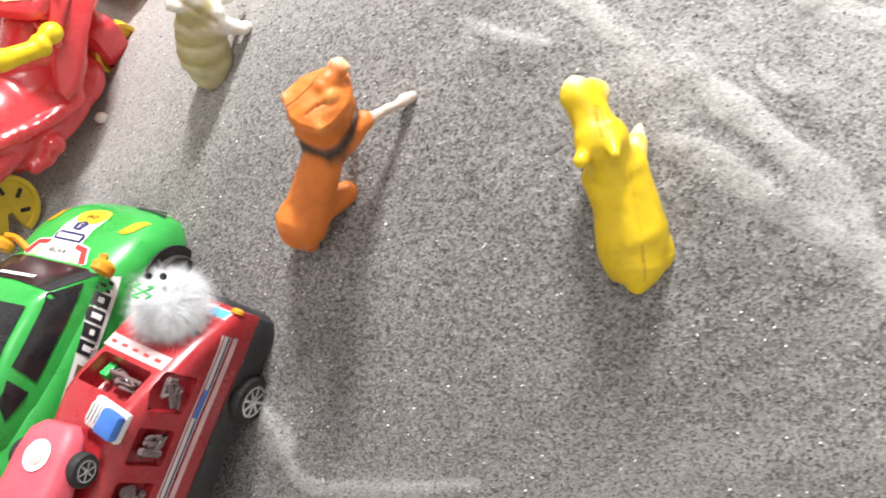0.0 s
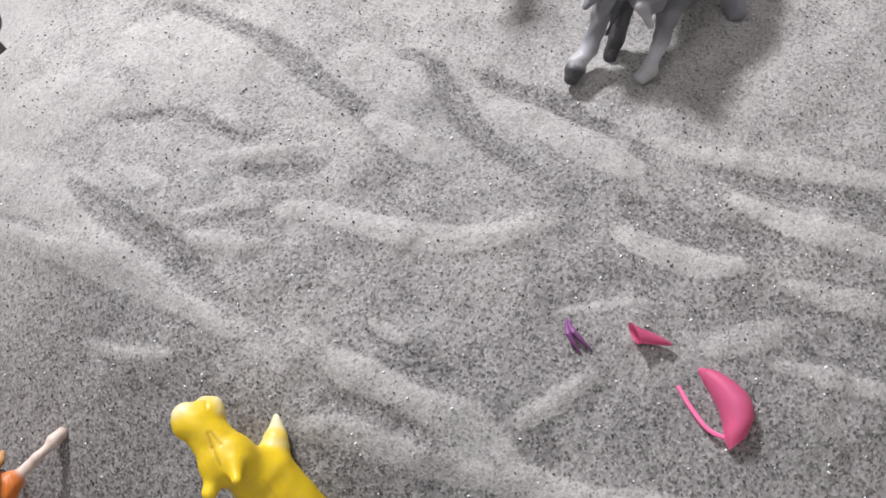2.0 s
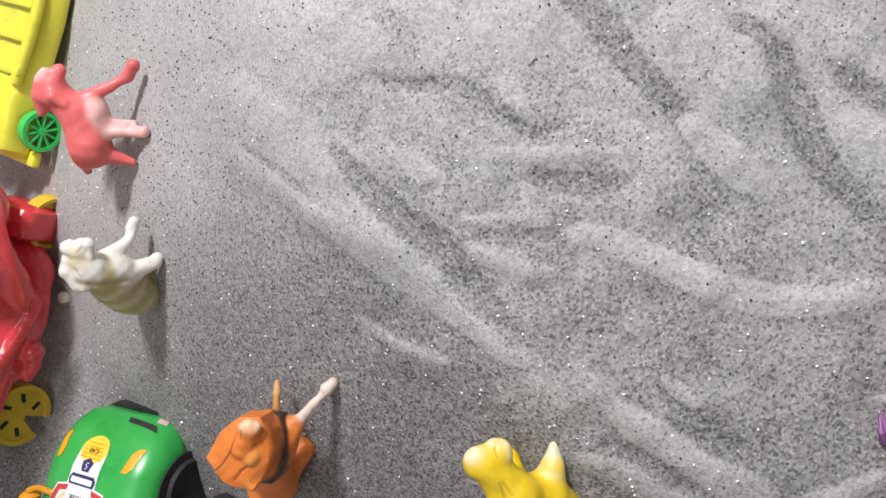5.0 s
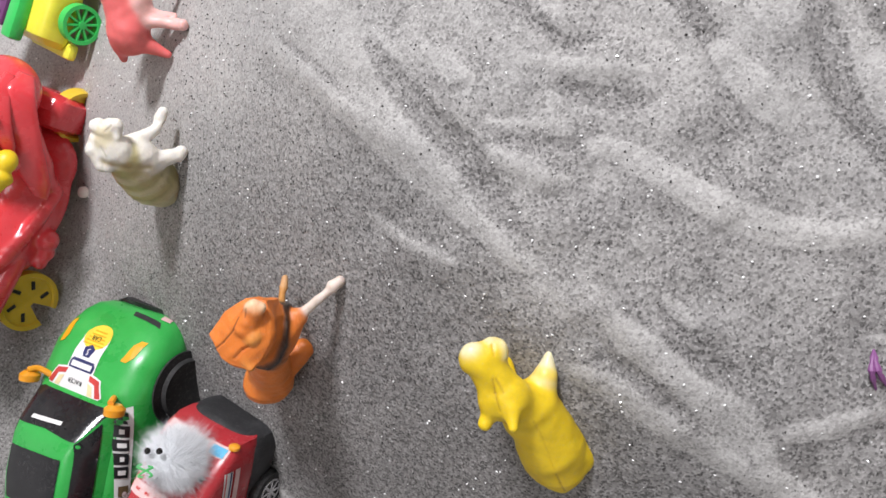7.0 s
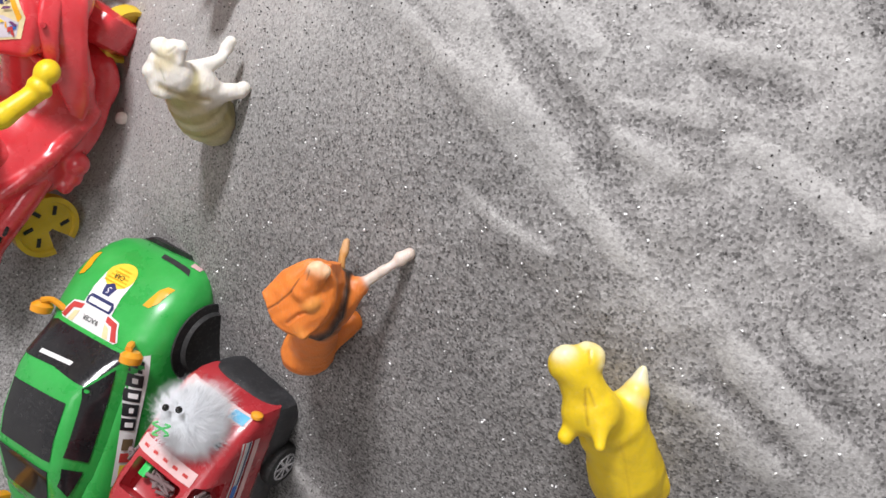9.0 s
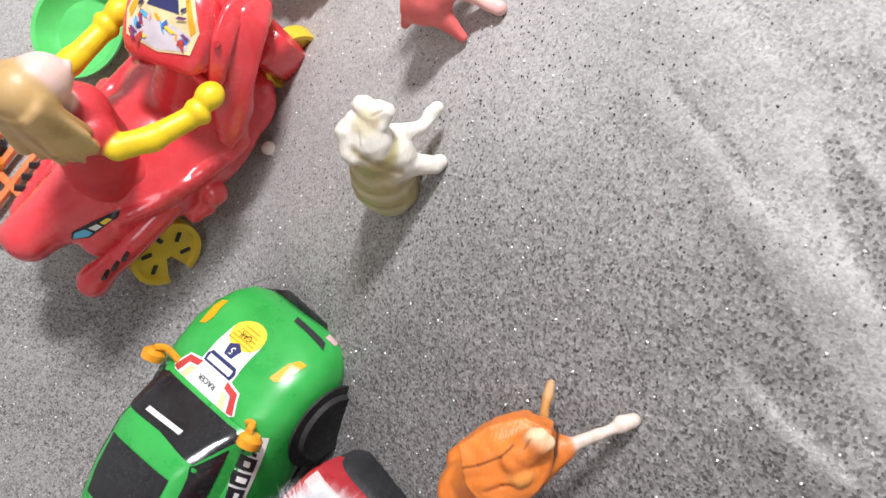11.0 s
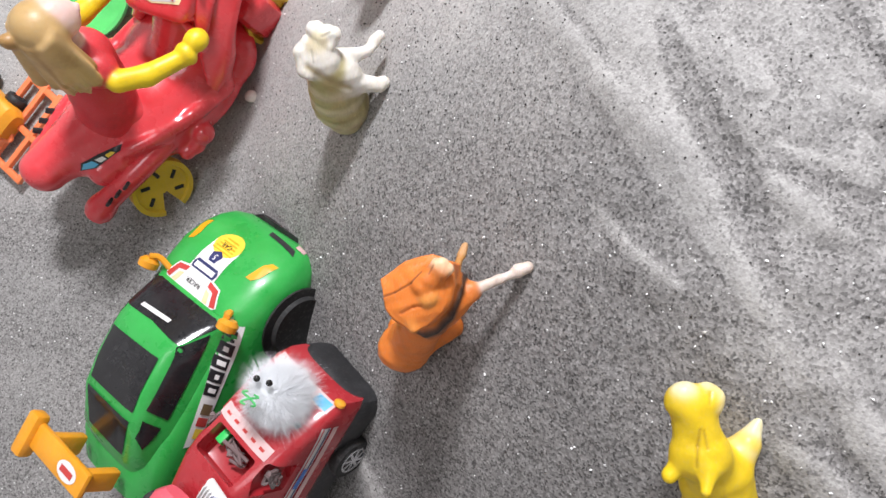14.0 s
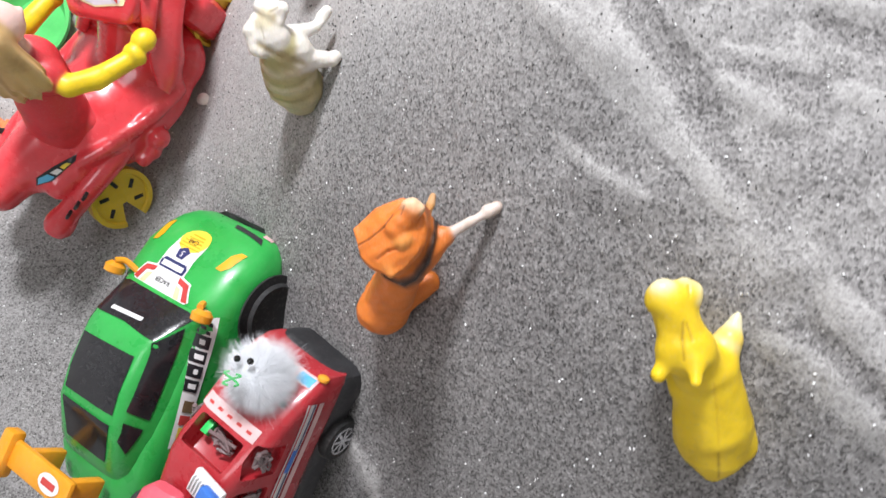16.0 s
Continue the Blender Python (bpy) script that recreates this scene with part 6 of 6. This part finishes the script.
def lemon_train():
    """The yellow and green wagon past the pink dog."""
    m = axes((0.78, -0.46, 0.42), (0.52, 0.845, 0.10), (-0.2400, 0.5780, 0.032))
    cart = thing("toy_wagon", m, "lemon yellow and green plastic toy wagon with spoked green wheels", "toy car")
    shell = loft([slab_ring(y, -w, w, 0.012, z, 4, 36, 0.9) for y, w, z in ((-0.104, 0.022, 0.034), (-0.098, 0.028, 0.042), (-0.060, 0.031, 0.044), (-0.040, 0.034, 0.040), (-0.010, 0.039, 0.038), (0.010, 0.042, 0.038), (0.036, 0.043, 0.042), (0.056, 0.036, 0.042), (0.070, 0.022, 0.036))])
    body = part("body", shell.copy(), LEMON, cart)
    for y, wide in ((-0.034, 0.008), (-0.008, 0.007), (0.020, 0.010)):
        part("cross_rib", box(0.066, wide, 0.006, (0.002, y, 0.041), 0.002), LEMON, cart)
    part("side_rail", tube(smooth_line([(0.028, -0.044, 0.040), (0.034, -0.010, 0.039), (0.037, 0.020, 0.039), (0.034, 0.046, 0.041), (0.022, 0.062, 0.040)], 4), 0.0045, 10), LEMON, cart)
    part("roof_panel", box(0.016, 0.066, 0.012, (0.000, -0.076, 0.048), 0.003), BRIGHT_GREEN, cart, "green panel")
    plaque = part("plaque", box(0.028, 0.052, 0.012, (-0.024, -0.076, 0.049), 0.003), PURPLE_STICKER, cart, "purple printed plaque")
    for k in range(4):
        part("print_bar", box(0.016, 0.0024, 0.0006, (-0.022, -0.092 + 0.011 * k, 0.0554)), BLACK_STICKER, plaque)
    part("curved_sticker", decal(shell, pose(0.024, 0.046, 0.10, 0, 0, -20), [(-0.005, -0.015), (0.003, -0.013), (0.006, 0.006), (0.0, 0.015), (-0.006, 0.010)], 0.0006, 2), PURPLE_STICKER, body, "purple printed sticker")
    for x, y, turn in ((-0.014, 0.090, 16), (0.012, 0.088, -18)):
        part("nose_leaf", loft([[tuple(pose(x, y, 0.044, 0, 0, turn) @ Vector((wide * math.cos(a), d, 0.4 * wide * math.sin(a)))) for a in [2 * math.pi * k / 16 for k in range(16)]] for d, wide in ((-0.022, 0.004), (-0.014, 0.012), (0.0, 0.0160), (0.010, 0.0135), (0.018, 0.008), (0.024, 0.001))]), LEMON, cart, "pointed lemon leaf")
    part("horn", tube(smooth_line([(0.022, 0.064, 0.040), (0.034, 0.069, 0.044), (0.042, 0.072, 0.046)], 3), [0.003, 0.003, 0.0032, 0.004, 0.0052, 0.0058, 0.005], 12), LEMON, cart)
    part("sill", box(0.066, 0.014, 0.008, (0, -0.102, 0.012), 0.003), LEMON, cart)
    for side in (1, -1):
        for y in (-0.077, 0.077):
            spoked(cart, (side * 0.036, y, 0.0165), 0.0165, 0.008, side)


def spoked(parent, at, radius, width, side):
    root = part("wheel", lathe([(radius * 0.80, -width / 2), (radius, -width / 2), (radius, width / 2), (radius * 0.80, width / 2), (radius * 0.80, -width / 2)], n=32, caps=False), BRIGHT_GREEN, parent, "green spoked wheel")
    root.location = at
    part("hub", lathe([(0.0004, -width / 2), (radius * 0.20, -width / 2), (radius * 0.20, width / 2 + 0.0006), (0.0004, width / 2 + 0.001)], n=16), BRIGHT_GREEN, root)
    for k in range(10):
        part("spoke", box(width * 0.5, radius * 0.72, radius * 0.12, turn=pose(0, 0, 0, 36 * k) @ pose(side * 0.0015, radius * 0.48, 0), bevel=0.0005), BRIGHT_GREEN, root)


def beyond():
    """Toys glimpsed at the far edge."""
    dish = thing("toy_bowl", pose(-0.215, 0.705, 0.030, 0, 8, 0), "dark green plastic bowl on the floor", "toy bowl")
    part("dish", lathe([(0.0004, 0.0), (0.028, 0.0), (0.040, 0.010), (0.046, 0.024), (0.048, 0.025), (0.048, 0.027), (0.044, 0.027), (0.038, 0.012), (0.027, 0.003), (0.0004, 0.003)], axis="Z", n=40), GREEN, dish)
    red_dish = thing("toy_bowl", pose(-0.175, 0.745, level(-0.175, 0.745), 0, -20, 0), "red plastic bowl beyond the heap", "toy bowl")
    part("dish", lathe([(0.0004, 0.0), (0.020, 0.0), (0.030, 0.014), (0.033, 0.030), (0.0345, 0.031), (0.0345, 0.033), (0.031, 0.033), (0.028, 0.015), (0.019, 0.003), (0.0004, 0.003)], axis="Z", n=36), RED, red_dish)
    ball = thing("toy_cup", pose(-0.155, 0.735, level(-0.155, 0.735), 0, 0, 0), "light green plastic cup beyond the heap", "toy cup")
    part("cup", lathe([(0.0004, 0.0), (0.014, 0.0), (0.018, 0.05), (0.019, 0.052), (0.017, 0.052), (0.0165, 0.050), (0.013, 0.003), (0.0004, 0.003)], axis="Z", n=28), BOWL_GREEN, ball)
    sheet = bmesh.new()
    bmesh.ops.create_grid(sheet, x_segments=10, y_segments=10, size=0.5)
    for v in sheet.verts:
        v.co = Vector((v.co.x * 0.11, v.co.y * 0.15, 0.0006 * math.sin(7 * v.co.x + 3 * v.co.y)))
    extra = bmesh.ops.solidify(sheet, geom=list(sheet.faces), thickness=0.0003)
    solo("paper_sheet", sheet, PAPER, pose(-0.518, 0.540, 0.0135, 0, 0, 162), "sheet of white paper lying on the floor", "paper")


green_bowl()
orange_rack()
yellow_digger()
lemon_train()
beyond()


# ---- scraps on the sand ----
def scraps():
    """Torn balloon pieces half sunk in the sand, a pebble and a dry leaf."""
    g = level(0.306, 0.152)
    leafy = [(0.306, 0.172, 0.002), (0.309, 0.167, 0.006), (0.312, 0.158, 0.009), (0.313, 0.149, 0.010), (0.310, 0.140, 0.008), (0.306, 0.134, 0.003)]
    wide = [0.0012, 0.0042, 0.0066, 0.0086, 0.0090, 0.0050]
    big = loft([[(x + w * math.cos(a) * 0.98, y + w * math.cos(a) * 0.25, g + z * math.sin(a) + 0.001) for a in [math.pi * k / 12 for k in range(13)]] for (x, y, z), w in zip([tuple(p) for p in smooth_line(leafy, 4)], np.interp(np.linspace(0, 5, 21), range(6), wide))], caps=False, closed=False)
    bmesh.ops.solidify(big, geom=list(big.faces), thickness=0.0008)
    scrap = solo("balloon_scrap", big, BALLOON, Matrix.Identity(4), "torn pink balloon piece half buried in sand", "balloon")
    edge = tube(smooth_line([(0.293, 0.168, g + 0.001), (0.294, 0.156, g + 0.001), (0.297, 0.144, g + 0.001), (0.304, 0.137, g + 0.001)], 5), 0.0012, 8)
    part("rim", edge, BALLOON, scrap)
    g = level(0.288, 0.192)
    neck = loft([[(0.281 + 0.016 * t, 0.196 - 0.010 * t + w * math.sin(a) * 0.6, g + 0.002 + w * (1 + math.cos(a)) * 0.55) for a in [2 * math.pi * k / 14 for k in range(14)]] for t, w in ((0.0, 0.0092), (0.15, 0.0074), (0.5, 0.0056), (0.85, 0.0030), (1.0, 0.0012))], caps=False)
    bmesh.ops.solidify(neck, geom=list(neck.faces), thickness=0.0007)
    solo("balloon_scrap", neck, BALLOON, Matrix.Identity(4), "pink balloon neck sticking out of the sand", "balloon")
    g = level(0.257, 0.205)
    shreds = join(*[tube(smooth_line([(0.256, 0.216, g + 0.002), (0.254 + dx, 0.207, g + 0.006), (0.258 + dx * 2, 0.197, g + 0.001)], 5), [0.0004, 0.0008, 0.0013, 0.0009, 0.0014, 0.0018, 0.0011, 0.0015, 0.0009, 0.0007, 0.0004], 8) for dx in (-0.0012, 0.0016)])
    solo("balloon_scrap", shreds, PURPLE_RUBBER, Matrix.Identity(4), "shrivelled purple balloon shred on the sand", "balloon")
    stone = bmesh.new()
    bmesh.ops.create_icosphere(stone, subdivisions=3, radius=1.0)
    for v in stone.verts:
        v.co = Vector((v.co.x * 0.0056, v.co.y * 0.0050, v.co.z * 0.0040)) * (1 + 0.08 * noise.noise(v.co * 1.6))
    solo("pebble", stone, STONE, pose(-0.284, 0.362, level(-0.284, 0.362) + 0.003), "small pale round pebble on the floor", "pebble")
    curl = loft([[(u * 0.0030, v, 0.002 + 0.0016 * math.cos(u * 2) * (1 - (v / 0.006) ** 2)) for u in (-1, -0.5, 0, 0.5, 1)] for v in (-0.0055, -0.003, 0, 0.003, 0.0055)], caps=False, closed=False)
    bmesh.ops.solidify(curl, geom=list(curl.faces), thickness=0.0004)
    x, y = -0.051, 0.546
    solo("dry_leaf", curl, LEAF, pose(x, y, level(x, y), 10, -30, 40), "tiny curled brown dry leaf on the sand", "leaf")


def loose_grains(name, count, low, high, mat, label, seed, sparse=False):
    """Coarse grains lying loose on the sand."""
    rng = random.Random(seed)
    verts, faces = [], []
    for _ in range(count):
        x, y = rng.uniform(-0.55, 0.62), rng.uniform(-0.10, 0.75)
        if sparse and rng.random() > 0.25 and (level(x, y) > 0.235 or x < -0.17):
            continue
        z = level(x, y)
        s = rng.uniform(low, high)
        turn = Euler((rng.uniform(0, 6), rng.uniform(0, 6), rng.uniform(0, 6))).to_matrix()
        k = len(verts)
        for v in ((1, 0, 0), (-0.8, 0.2, 0), (0, 0.8, 0.1), (0.1, -0.9, 0), (0, 0, 0.6), (0, 0.1, -0.6)):
            verts.append(Vector((x, y, z + s * 0.3)) + turn @ (Vector(v) * s))
        faces += [(k + a, k + b, k + c) for a, b, c in ((0, 2, 4), (2, 1, 4), (1, 3, 4), (3, 0, 4), (2, 0, 5), (1, 2, 5), (3, 1, 5), (0, 3, 5))]
    me = bpy.data.meshes.new(name)
    me.from_pydata(verts, [], faces)
    me.materials.append(mat)
    tagged(new(name, me), label, "sand", kind="stuff")


scraps()
loose_grains("quartz_grains", 3000, 0.0005, 0.0012, CRYSTAL, "glinting pale quartz grains scattered over the sand", 3)
loose_grains("dark_grains", 22000, 0.0004, 0.0010, DARK_GRAIN, "dark mineral grains scattered over the sand", 4, True)
